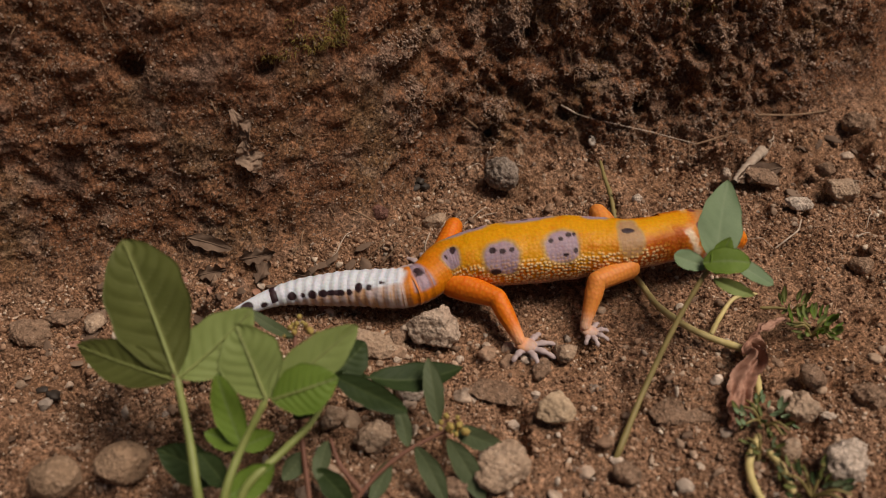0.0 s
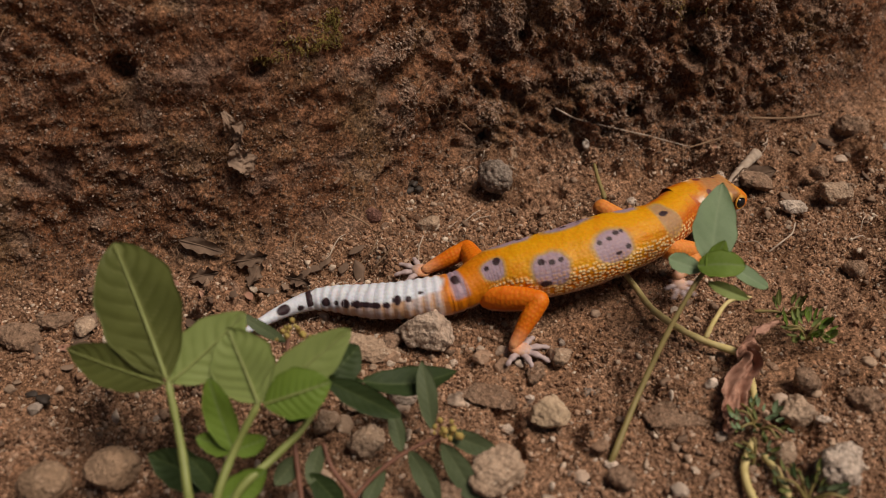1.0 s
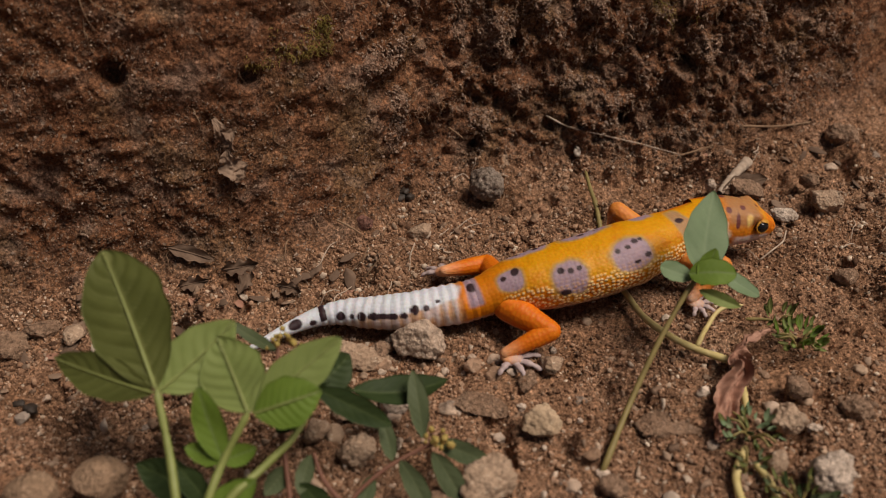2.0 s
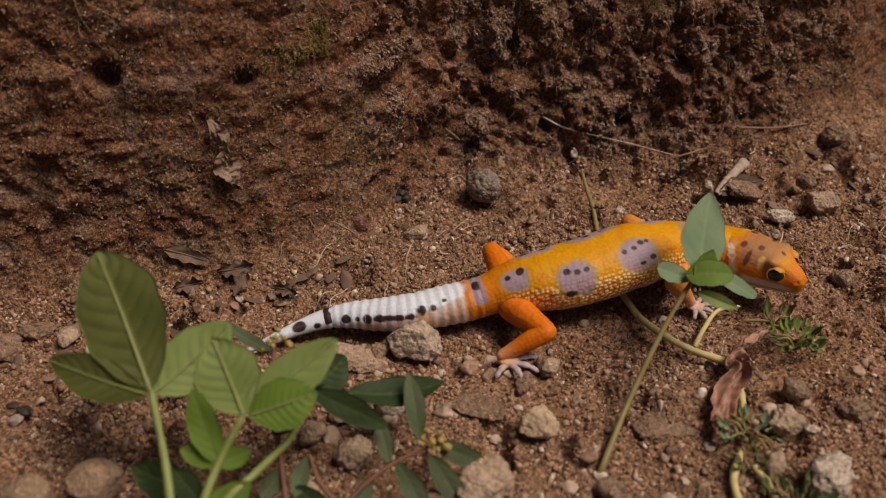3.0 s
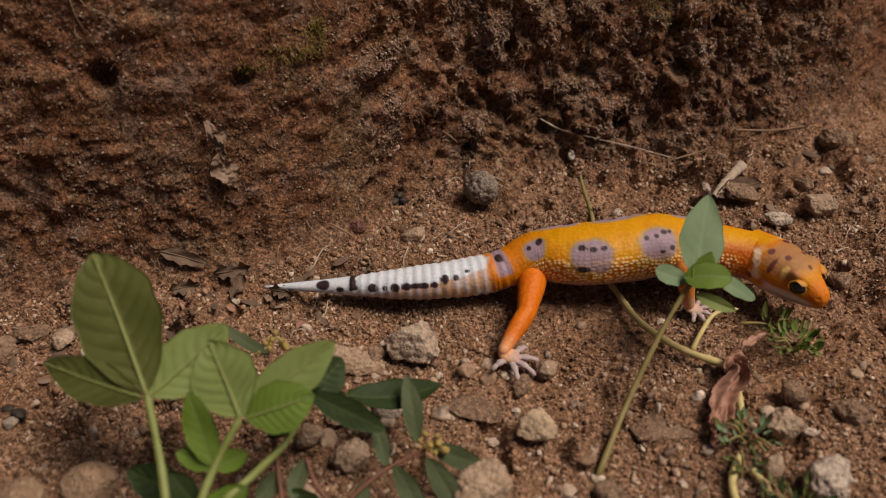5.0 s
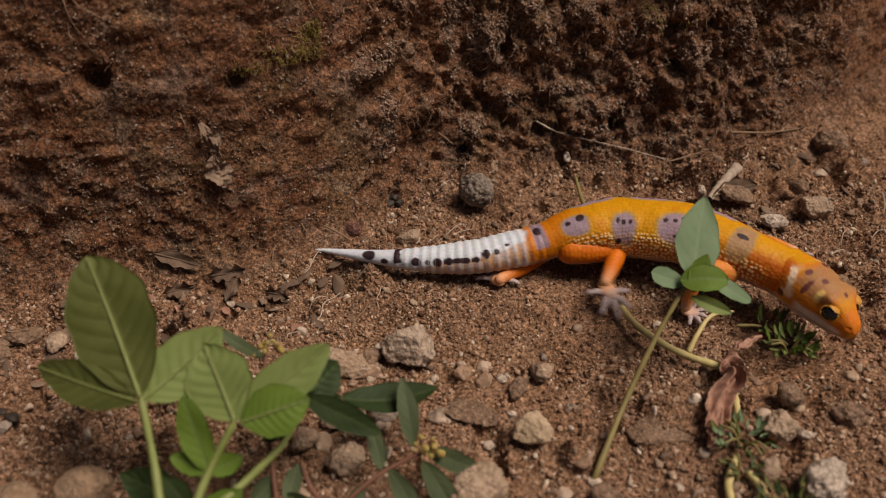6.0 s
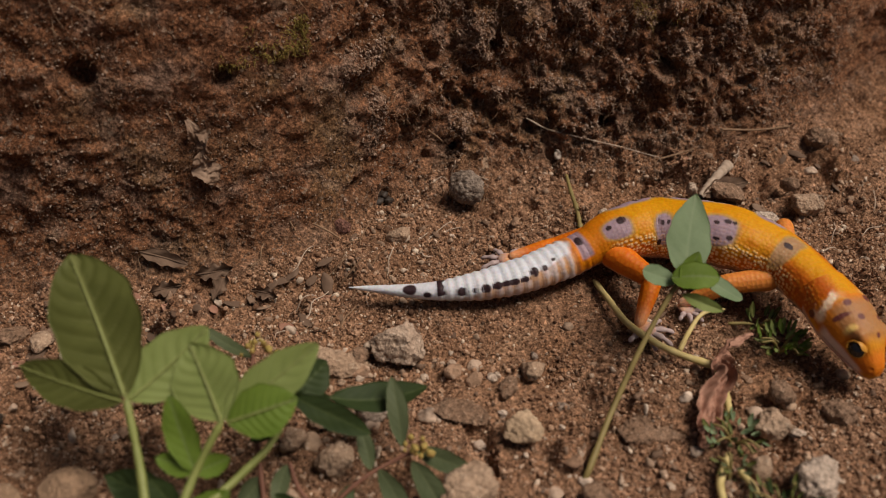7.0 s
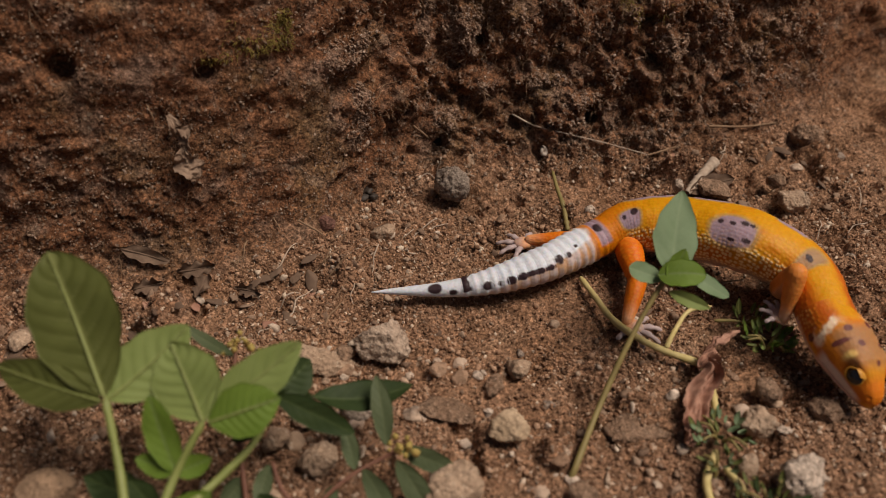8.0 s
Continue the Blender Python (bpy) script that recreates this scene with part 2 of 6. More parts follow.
# clods that stand out of the bank: x, v along and up it, half length, half height, how far (mm)
CLODS = [(-85, 68, 4.5, 2.4, 2.6), (1, 55, 6.5, 4.5, 4.6), (-56, 33, 5.0, 2.0, 2.2), (4, 34, 2.6, 9.0, 2.4), (41, 48, 5.0, 8.0, 3.0), (34, 19, 6.0, 3.0, 2.4),
         (50, 28, 6.0, 3.0, 2.8), (70, 29, 9.0, 2.6, 3.2), (80, 22, 4.0, 3.0, 2.6), (114, 39, 5.0, 4.0, 3.2), (72, 55, 6.0, 4.0, 2.6), (-79, 35, 6.0, 2.2, 2.0),
         (-91, 48, 5.0, 2.4, 2.2), (-61, 79, 5.0, 3.0, 2.4), (130, 46, 4.0, 5.0, 2.4), (30, 62, 5.0, 5.0, 2.8), (54, 60, 5.0, 4.0, 2.6), (158, 58, 5.0, 4.0, 2.6), (178, 70, 6.0, 4.0, 2.6), (90, 66, 5.0, 4.0, 2.6), (146, 34, 4.0, 3.0, 2.2), (-15, 41, 4.0, 3.0, 1.8), (-73, 44, 5.0, 2.0, 1.8), (98, 50, 4.0, 5.0, 2.6)]


def relief(p, v):
    """How far the crumbled surface stands out from the smooth one, in metres."""
    up = np.clip((v + 13) / 17.0, 0, 1)
    warp = p + 0.0018 * np.stack([value_noise(p + k, 0.004) - 0.5 for k in (1.0, 2.0, 3.0)], 1)
    lump = fbm(p, 0.030, 3) - 0.5
    soft = fbm(p + 5.0, 0.008, 3, 0.6) - 0.5
    big = crumbs(warp * np.array([1.0, 1.0, 0.7]), 0.0058) - 0.5
    small = crumbs(warp + 3.0, 0.0016) - 0.5
    rough = np.clip(fbm(p * np.array([1.0, 1.0, 0.7]) + 31.0, 0.034, 3) * 5.0 - 2.0, 0.12, 1.0)
    clod = np.clip(fbm(warp + 17.0, 0.013, 3, 0.5) - 0.56, 0, 1)
    pit = np.clip(0.41 - fbm(p * np.array([1.0, 1.0, 0.8]) + 13.0, 0.011, 3, 0.55), 0, 1)
    x, y = p[:, 0] / MM, p[:, 1] / MM
    path = np.clip(1.25 - np.hypot((x - 50) / 110, (y - 12) / 34), 0, 0.5) * 2
    wild = (1 - path) * np.clip(fbm(p + 51.0, 0.05, 2) * 3 - 0.9, 0.2, 1)
    # broken clods lie along the foot of the bank and on the slope beside it
    wild = np.maximum(wild, 0.7 * np.clip((x - 112) / 40, 0, 1) * np.clip((y + 30) / 30, 0, 1))
    wild = np.maximum(wild, 0.75 * np.exp(-((v + 13) / 11) ** 2))
    ground = 0.0022 * lump + 0.0026 * soft + 0.0014 * big * rough + 0.0013 * small + (0.008 + 0.034 * wild) * clod - (0.006 + 0.034 * wild) * pit - 0.0010
    # the left of the bank is packed earth in low shelves, the rest a knobbly hanging crust
    crust = np.clip((x + 18) / 40, 0, 1) * np.clip((172 + 0.9 * np.clip(v - 25, 0, 60) - x) / 35, 0.15, 1)
    shelf = fbm(warp * np.array([0.35, 0.35, 1.4]) + 71.0, 0.008, 3, 0.55) - 0.5
    knob = crumbs(warp * np.array([1.0, 1.0, 0.75]) + 9.0, 0.0036) - 0.45
    hang = np.abs(fbm(warp * np.array([1.0, 1.0, 0.65]) + 27.0, 0.0075, 3, 0.6) - 0.5) * 2
    deep = np.clip(0.45 - fbm(warp * np.array([1.0, 1.0, 0.75]) + 61.0, 0.0145, 3, 0.5), 0, 1)
    bank = 0.009 * lump + (0.0055 + 0.003 * rough) * soft + 0.0036 * big * rough + (0.0008 + 0.0010 * rough) * small
    bank = bank + (0.011 + 0.015 * crust) * clod * (0.4 + rough) - (0.008 + 0.012 * crust) * pit * (0.3 + rough) + 0.0008
    bank = bank * (0.7 + 0.3 * crust)
    bank = bank + (1 - crust) * 0.0030 * shelf + crust * (0.0040 * knob + 0.0044 * (0.26 - hang) - 0.017 * deep)
    out = ground * (1 - up) + bank * up
    for px, pw, r, deep in PITS:
        d = np.hypot(p[:, 0] / MM - px, v - pw) / r
        out = out - deep * MM * np.exp(-d ** 4)
    for cx, cv, rx, rv, high in CLODS:
        d = np.hypot((warp[:, 0] / MM - cx) / rx, (v - cv) / rv) + 0.9 * soft
        out = out + high * MM * np.exp(-np.clip(d, 0, 9) ** 4)
    return out


def surface(x, v):
    """Points of the real, rough ground and bank at x and v (mm), with the smooth normal."""
    x, v = np.asarray(x, float), np.asarray(v, float)
    p, n = sheet(x, v), sheet_normal(x, v)
    return p + n * relief(p, v)[:, None], n


def ground_at(x, y):
    """Height (m) of the ground at x, y in metres."""
    v = np.array([y / MM - np.interp(x / MM, fx, fy)])
    return float(surface(np.array([x / MM]), v)[0][0, 2])


def grow(start, step, factor, end):
    out = [start]
    while abs(out[-1]) < end:
        step *= factor
        out.append(out[-1] + step)
    return out[1:]


def terrain():
    xs = np.arange(-128, 205, 0.55)
    xs = np.array(sorted([*[-a for a in grow(128, 0.5, 1.35, 6e4)], *xs, *grow(205, 0.5, 1.35, 6e4)]))
    vs = np.arange(-150, 112, 0.55)
    vs = np.array(sorted([*[-a for a in grow(150, 0.5, 1.35, 6e4)], *vs, *grow(112, 0.5, 1.25, 6e4)]))
    gx, gv = np.meshgrid(xs, vs)
    p, _ = surface(gx.ravel(), gv.ravel())
    w, h = len(xs), len(vs)
    i = np.arange(w * h).reshape(h, w)
    faces = np.stack([i[:-1, :-1], i[:-1, 1:], i[1:, 1:], i[1:, :-1]], -1).reshape(-1, 4)
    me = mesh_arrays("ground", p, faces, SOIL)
    return tagged(new("ground", me), "brown crumbly garden soil rising into a steep cut earth bank", "ground", kind="structure")


terrain()


def ball(level=2):
    bm = bmesh.new()
    bmesh.ops.create_icosphere(bm, subdivisions=level, radius=1.0)
    v = np.array([w.co[:] for w in bm.verts])
    f = np.array([[w.index for w in g.verts] for g in bm.faces])
    bm.free()
    return v, f


BALLS = {k: ball(k) for k in (1, 2, 3, 4, 5)}


def turns(rng, n):
    """n random rotation matrices."""
    q = rng.normal(size=(n, 4))
    q /= np.linalg.norm(q, axis=1, keepdims=True)
    a, b, c, d = q.T
    return np.stack([1 - 2 * (c * c + d * d), 2 * (b * c - a * d), 2 * (b * d + a * c),
                     2 * (b * c + a * d), 1 - 2 * (b * b + d * d), 2 * (c * d - a * b),
                     2 * (b * d - a * c), 2 * (c * d + a * b), 1 - 2 * (b * b + c * c)], 1).reshape(n, 3, 3)


BALLS[0] = (np.array([[1, 0, 0], [-1, 0, 0], [0, 1, 0], [0, -1, 0], [0, 0, 1], [0, 0, -1.0]]),
            np.array([[0, 2, 4], [2, 1, 4], [1, 3, 4], [3, 0, 4], [2, 0, 5], [1, 2, 5], [3, 1, 5], [0, 3, 5]]))


def grains(name, label, seed, n, x0, x1, v0, v1, small, large, material, sink=0.35, power=3.6, level=1, front=None):
    """Loose crumbs strewn over a stretch of the sheet, as one object."""
    rng = np.random.RandomState(seed)
    x, v = rng.uniform(x0, x1, n), rng.uniform(v0, v1, n)
    if front is not None:
        foot = np.interp(x, fx, fy)
        v = front - foot + (v - v0) / (v1 - v0) * (foot + v1 - front)
    patch = fbm(sheet(x, v) + 21.0, 0.02, 2)
    keep = rng.rand(n) < np.clip((patch - 0.27) * 3.2, 0.25, 1)
    x, v = x[keep], v[keep]
    n = len(x)
    p, nm = surface(x, v)
    r = small * (large / small) ** (rng.rand(n) ** power) * MM
    base, faces = BALLS[level]
    shape = base[None] * (1 + (0.28 if level < 2 else 0.24) * rng.normal(size=(n, len(base), 1)).clip(-1.3, 1.3))
    for _ in range(5 if level > 1 else 0):
        cut = rng.normal(size=(n, 1, 3))
        cut /= np.linalg.norm(cut, axis=2, keepdims=True)
        shape = shape - np.maximum((shape * cut).sum(2, keepdims=True) - 0.5, 0) * cut * 0.9
    shape = shape * rng.uniform(0.55, 1.2, (n, 1, 3))
    shape = np.einsum("nij,nkj->nki", turns(rng, n), shape) * r[:, None, None]
    co = shape + (p + nm * (r * (0.75 - sink))[:, None])[:, None, :]
    fc = faces[None] + (np.arange(n) * len(base))[:, None, None]
    me = mesh_arrays(name, co.reshape(-1, 3), fc.reshape(-1, 3), material, level > 0)
    return tagged(new(name, me), label, "gravel", kind="stuff")


grains("soil_grit", "loose brown grit and soil crumbs on the ground", 3, 92000, -120, 195, 0, 2, 0.24, 0.8, GRIT, 0.35, 2.4, 0, -82)
grains("pale_sand", "pale sand grains strewn on the soil", 8, 15000, -120, 195, 0, 0, 0.20, 0.46, SAND, 0.25, 2.0, 0, -82)
grains("bank_crumbs", "crumbs of dry earth clinging to the bank", 4, 34000, -115, 190, 2, 108, 0.24, 0.62, CRUST, 0.7, 2.0, 0)
grains("soil_crumbs", "small rounded crumbs of soil on the ground", 6, 11000, -120, 195, 0, -0.5, 0.4, 1.2, GRIT, 0.45, 2.6, 1, -82)
grains("small_gravel", "small loose clods and pebbles on the soil", 5, 1900, -115, 190, 0, -3, 0.7, 1.9, PEBBLE, 0.6, 2.2, 2, -82)


def knobs(name, label, seed, n, x0, x1, v0, v1, patchy, size, links, down, material=None):
    """Crusted earth in short knobbly strings that hang from the bank, as one object."""
    rng = np.random.RandomState(seed)
    x, v = rng.uniform(x0, x1, n), rng.uniform(v0, v1, n)
    keep = fbm(sheet(x, v) * np.array([1.0, 1.0, 0.6]) + 91.0, 0.014, 3) > patchy + 0.06 * rng.normal(size=n)
    x, v = x[keep], v[keep]
    n = len(x)
    p, nm = surface(x, v)
    base, faces = BALLS[1]
    r = size * rng.uniform(0.55, 1.35, n) * MM
    way = nm * rng.uniform(0.1, 0.7, (n, 1)) + np.array([0, 0, -1.0]) * down * rng.uniform(0.2, 1.3, (n, 1)) + 0.45 * rng.normal(size=(n, 3))
    co, fc = [], []
    at = p - nm * (0.2 * r)[:, None]
    for k in range(links):
        live = rng.rand(n) < (1.0 if k < 2 else 0.82)
        way = way + 0.5 * rng.normal(size=(n, 3))
        way /= np.linalg.norm(way, axis=1, keepdims=True)
        rr = r * rng.uniform(0.7, 1.15, n) * (1 - 0.10 * k)
        shape = base[None] * (1 + 0.26 * rng.normal(size=(n, len(base), 1)).clip(-1.3, 1.3)) * rr[:, None, None]
        co.append((shape + at[:, None, :])[live])
        at = at + way * (1.15 * rr)[:, None]
    co = np.concatenate(co)
    fc = faces[None] + (np.arange(len(co)) * len(base))[:, None, None]
    me = mesh_arrays(name, co.reshape(-1, 3), fc.reshape(-1, 3), material or CRUST)
    return tagged(new(name, me), label, "earth crust", kind="stuff")


knobs("hanging_crust", "knobbly crust of dry earth hanging on the bank", 14, 3900, 0, 178, 12, 110, 0.49, 0.5, 6, 0.7, CRUST_PALE)
knobs("hanging_crust", "knobbly crust of dry earth hanging on the bank", 16, 700, 155, 200, 42, 110, 0.46, 0.5, 6, 0.7)
knobs("foot_crust", "crumbling crust of earth at the foot of the bank", 17, 1300, 14, 134, -8, 15, 0.46, 0.46, 4, 0.5)
knobs("packed_crust", "rough crust of dry earth on the packed bank", 15, 1700, -118, 12, 8, 110, 0.53, 0.4, 3, 0.5)
for k, (cx, cv, rx, rv, high) in enumerate(CLODS):
    if cx > -10:
        knobs("clod_crust", "greyish crumbling crust on a clod in the bank", 120 + k, int(rx * rv * 9), cx - rx, cx + rx, cv - rv, cv + rv, 0.44, 0.38, 5, 0.8, CRUST_PALE)


# ---- the gecko: rigid slices strung on a bending spine ----
# spine stations through time: seconds, then x, y, z in millimetres
TAIL_TIP = [(0, -56.3, -17.5, 3.5), (0.5, -51.2, -17.0, 3.5), (1, -43.3, -17.5, 3.8), (1.5, -38.8, -20.2, 3.9), (3, -35.3, -18.3, 3.6), (3.5, -35.7, -22.1, 3.9), (4, -34.7, -13.6, 4.4), (4.5, -35.1, -4.3, 3.2), (5.8, -19.4, 27.5, 5.2), (6, -16.6, 27.2, 5.3), (6.5, -5.5, 7.1, 3.2), (7, -0.7, 9.1, 4.4), (7.5, 5.6, 11.6, 4.1), (8, 10.7, 6.2, 4.0)]
TAIL_BAND = [(0, -34.2, -3.0, 5.7), (0.5, -29.2, -2.3, 5.8), (1, -21.3, -3.0, 5.4), (1.5, -16.8, -5.7, 5.6), (3, -11.8, -6.6, 5.6), (3.5, -13.4, -8.0, 5.2), (4, -11.9, -0.7, 4.7), (4.5, -9.5, 1.3, 5.9), (5.8, 6.4, 20.8, 5.8), (6, 9.5, 21.7, 5.8), (6.5, 20.4, 2.7, 5.8), (7, 25.7, 6.0, 5.6), (7.5, 32.0, 8.3, 5.5), (8, 37.3, 6.3, 5.6)]
TAIL_MID = [(0, -12.1, -1.6, 7.8), (0.5, -7.1, -1.3, 7.5), (1, 0.7, -5.5, 7.5), (1.5, 5.4, -6.6, 7.4), (3, 10.4, -6.7, 7.6), (3.5, 8.6, -7.7, 7.6), (4, 9.8, -3.9, 7.6), (4.5, 12.8, 1.1, 7.5), (5.8, 28.7, 18.7, 7.2), (6, 31.8, 20.5, 7.1), (6.5, 42.4, 6.7, 7.1), (7, 47.8, 9.8, 7.1), (7.5, 53.9, 12.9, 7.4), (8, 59.0, 11.9, 8.2)]
TAIL_BASE = [(0, 7.5, -3.0, 9.8), (0.5, 12.6, -1.5, 9.5), (1, 20.2, -4.6, 9.4), (1.5, 25.0, -4.8, 9.1), (3, 29.7, -2.9, 9.1), (3.5, 27.7, -2.9, 9.0), (4, 29.2, -0.4, 9.2), (4.5, 32.4, 3.8, 9.2), (5.8, 48.3, 21.1, 9.3), (6, 51.4, 23.4, 9.4), (6.5, 60.5, 14.8, 9.5), (7, 66.3, 16.9, 9.6), (7.5, 72.5, 19.7, 9.9), (8, 76.3, 21.5, 9.5)]
PELVIS = [(0, 18.0, 5.3, 10.7), (0.5, 24.2, 5.0, 11.3), (1, 32.4, 0.8, 11.4), (1.5, 37.6, -0.6, 11.4), (3, 42.6, 0.0, 11.7), (3.5, 40.4, 0.8, 11.5), (4, 42.0, 2.8, 11.8), (4.5, 45.3, 6.9, 11.9), (5.8, 60.8, 25.2, 11.9), (6, 64.4, 26.3, 12.0), (6.5, 72.6, 20.0, 13.0), (7, 78.5, 21.9, 13.2), (7.5, 85.0, 24.2, 13.0), (8, 88.6, 26.5, 11.9)]
BACK = [(0, 33.2, 7.2, 12.8), (0.5, 39.5, 7.3, 13.1), (1, 47.8, 2.9, 13.3), (1.5, 52.9, 2.5, 13.4), (3, 57.9, 2.0, 13.7), (3.5, 55.6, 4.1, 13.7), (4, 57.3, 5.0, 13.8), (4.5, 60.8, 7.9, 13.9), (5.8, 75.8, 22.1, 14.5), (6, 79.6, 27.2, 13.2), (6.5, 87.8, 23.5, 14.3), (7, 93.8, 24.4, 14.0), (7.5, 100.5, 24.0, 14.3), (8, 103.5, 22.9, 14.3)]
CHEST = [(0, 54.0, 9.0, 13.8), (0.5, 60.2, 10.2, 14.6), (1, 67.8, 9.5, 15.3), (1.5, 72.9, 8.6, 15.9), (3, 77.8, 8.8, 15.3), (3.5, 75.5, 10.6, 15.4), (4, 77.3, 11.4, 15.2), (4.5, 81.6, 11.0, 15.6), (5.8, 96.6, 22.5, 13.7), (6, 98.5, 20.5, 15.2), (6.5, 107.4, 16.8, 16.3), (7, 112.4, 15.3, 16.9), (7.5, 118.0, 12.9, 17.5), (8, 119.9, 10.4, 18.3)]
SHOULDERS = [(0, 70.2, 8.5, 14.8), (0.5, 76.2, 12.9, 15.7), (1, 82.2, 16.8, 15.3), (1.5, 86.3, 17.8, 16.0), (3, 92.8, 14.3, 13.5), (3.5, 90.5, 16.6, 14.1), (4, 92.6, 16.2, 13.2), (4.5, 96.9, 15.5, 13.4), (5.8, 109.6, 12.8, 15.0), (6, 111.6, 10.9, 15.7), (6.5, 120.0, 6.2, 16.4), (7, 125.2, 4.6, 16.1), (7.5, 130.7, 1.7, 16.3), (8, 132.5, -1.6, 15.9)]
NAPE = [(0, 86.1, 12.7, 14.2), (0.5, 90.2, 21.3, 14.2), (1, 94.0, 28.3, 14.6), (1.5, 97.7, 29.5, 14.8), (3, 109.1, 13.9, 11.5), (3.5, 106.9, 17.6, 13.0), (4, 108.7, 13.3, 12.8), (4.5, 113.2, 13.0, 12.5), (5.8, 122.5, 2.3, 14.5), (6, 124.4, 0.3, 14.7), (6.5, 128.2, -9.2, 15.6), (7, 132.3, -11.8, 15.3), (7.5, 135.6, -15.4, 14.5), (8, 133.4, -20.8, 13.4)]
EYES = [(0, 97.8, 14.1, 13.5), (0.5, 101.4, 24.6, 12.6), (1, 104.9, 32.7, 13.5), (1.5, 108.6, 34.0, 13.6), (3, 118.2, 6.4, 12.0), (3.5, 116.5, 10.8, 13.3), (4, 116.7, 4.6, 13.2), (4.5, 121.3, 4.5, 13.3), (5.8, 129.7, -7.0, 12.8), (6, 131.1, -9.3, 13.3), (6.5, 133.5, -19.5, 12.2), (7, 136.9, -22.3, 11.7), (7.5, 139.6, -25.7, 10.7), (8, 137.6, -31.4, 9.9)]
SNOUT = [(0, 108.2, 14.9, 10.7), (0.5, 111.8, 26.1, 9.9), (1, 115.1, 36.1, 11.9), (1.5, 118.8, 36.2, 11.1), (3, 125.6, -1.5, 11.8), (3.5, 124.6, 3.7, 12.9), (4, 124.2, -3.1, 10.3), (4.5, 127.3, -4.4, 12.1), (5.8, 133.9, -17.2, 10.6), (6, 134.9, -19.3, 11.7), (6.5, 136.3, -29.1, 8.0), (7, 138.6, -32.5, 8.2), (7.5, 139.6, -36.0, 7.4), (8, 137.6, -41.5, 7.3)]
STATIONS = [TAIL_TIP, TAIL_BAND, TAIL_MID, TAIL_BASE, PELVIS, BACK, CHEST, SHOULDERS, NAPE, EYES, SNOUT]
SPINE_S = np.array([0, 26.5, 48.8, 68.6, 82.1, 97.7, 118.7, 134.9, 151.4, 163.2, 174.0])
# girth along the spine: distance from the tail's tip, half width, half height (mm)
GIRTH_S = [0, 4, 10, 20, 26.5, 38, 48.8, 60, 66, 71, 75, 82, 90, 98, 110, 119, 128, 135, 141, 146, 150]
GIRTH_A = [0.25, 0.8, 1.4, 2.3, 3.0, 4.6, 5.5, 6.0, 6.2, 5.9, 6.1, 7.8, 9.3, 10.2, 10.6, 10.3, 9.0, 8.0, 7.6, 7.45, 7.5]
GIRTH_B = [0.25, 0.75, 1.3, 2.1, 2.7, 4.0, 4.8, 5.2, 5.4, 5.3, 5.6, 6.8, 7.8, 8.2, 8.4, 8.2, 7.6, 7.1, 6.7, 6.5, 6.6]

ORANGE, AMBER, LAVENDER, BLACK = (0.56, 0.165, 0.003), (0.62, 0.27, 0.003), (0.32, 0.225, 0.275), (0.030, 0.014, 0.018)
WHITE, BELLY, RUST = (0.60, 0.63, 0.70), (0.44, 0.26, 0.20), (0.46, 0.090, 0.005)

# lavender patches: s, angle from the spine's top (degrees), half length, half angle
PATCHES = [(81.8, 30, 3.6, 26), (98.0, 52, 4.6, 31), (115.4, 41, 5.2, 29), (135.0, 26, 2.8, 44),
           (89.0, -42, 6.0, 22), (107.0, -40, 7.0, 20), (126.0, -42, 4.0, 20)]
# dark spots: s, angle, radius along, radius around (mm)
BODY_SPOTS = [(83.6, 12, 1.15, 1.25), (79.9, 20, 0.7, 0.7), (95.6, 34, 0.9, 1.0), (98.0, 38, 0.75, 0.95), (100.6, 36, 0.8, 0.9),
              (95.8, 78, 1.4, 1.1), (112.0, 28, 1.0, 1.0), (115.0, 26, 0.65, 0.65), (117.6, 19, 0.85, 0.8), (119.4, 18, 0.55, 0.6),
              (119.4, 50, 0.85, 1.0), (116.2, 57, 0.8, 0.5), (134.6, 11, 1.7, 0.95), (86.0, -40, 1.1, 1.0), (91.0, -38, 1.2, 1.0),
              (106.0, -36, 1.1, 1.0), (111.0, -38, 1.0, 1.0)]
TAIL_SPOTS = [(70.6, 8, 1.3, 1.5), (57.0, 42, 1.25, 1.4), (53.6, 42, 1.3, 1.5), (60.2, 26, 0.8, 0.7), (50.6, 58, 1.1, 1.2),
              (47.4, 58, 1.6, 1.05), (45.0, 58, 1.5, 0.9), (42.6, 60, 1.4, 1.25), (39.2, 62, 1.3, 1.35), (36.2, 64, 0.8, 0.9),
              (32.8, 66, 1.5, 1.4), (22.8, 74, 1.0, 0.9), (17.6, 34, 1.9, 1.5), (52.0, -50, 1.5, 1.5), (45.0, -52, 2.4, 1.3), (36.0, -56, 1.6, 1.4)]


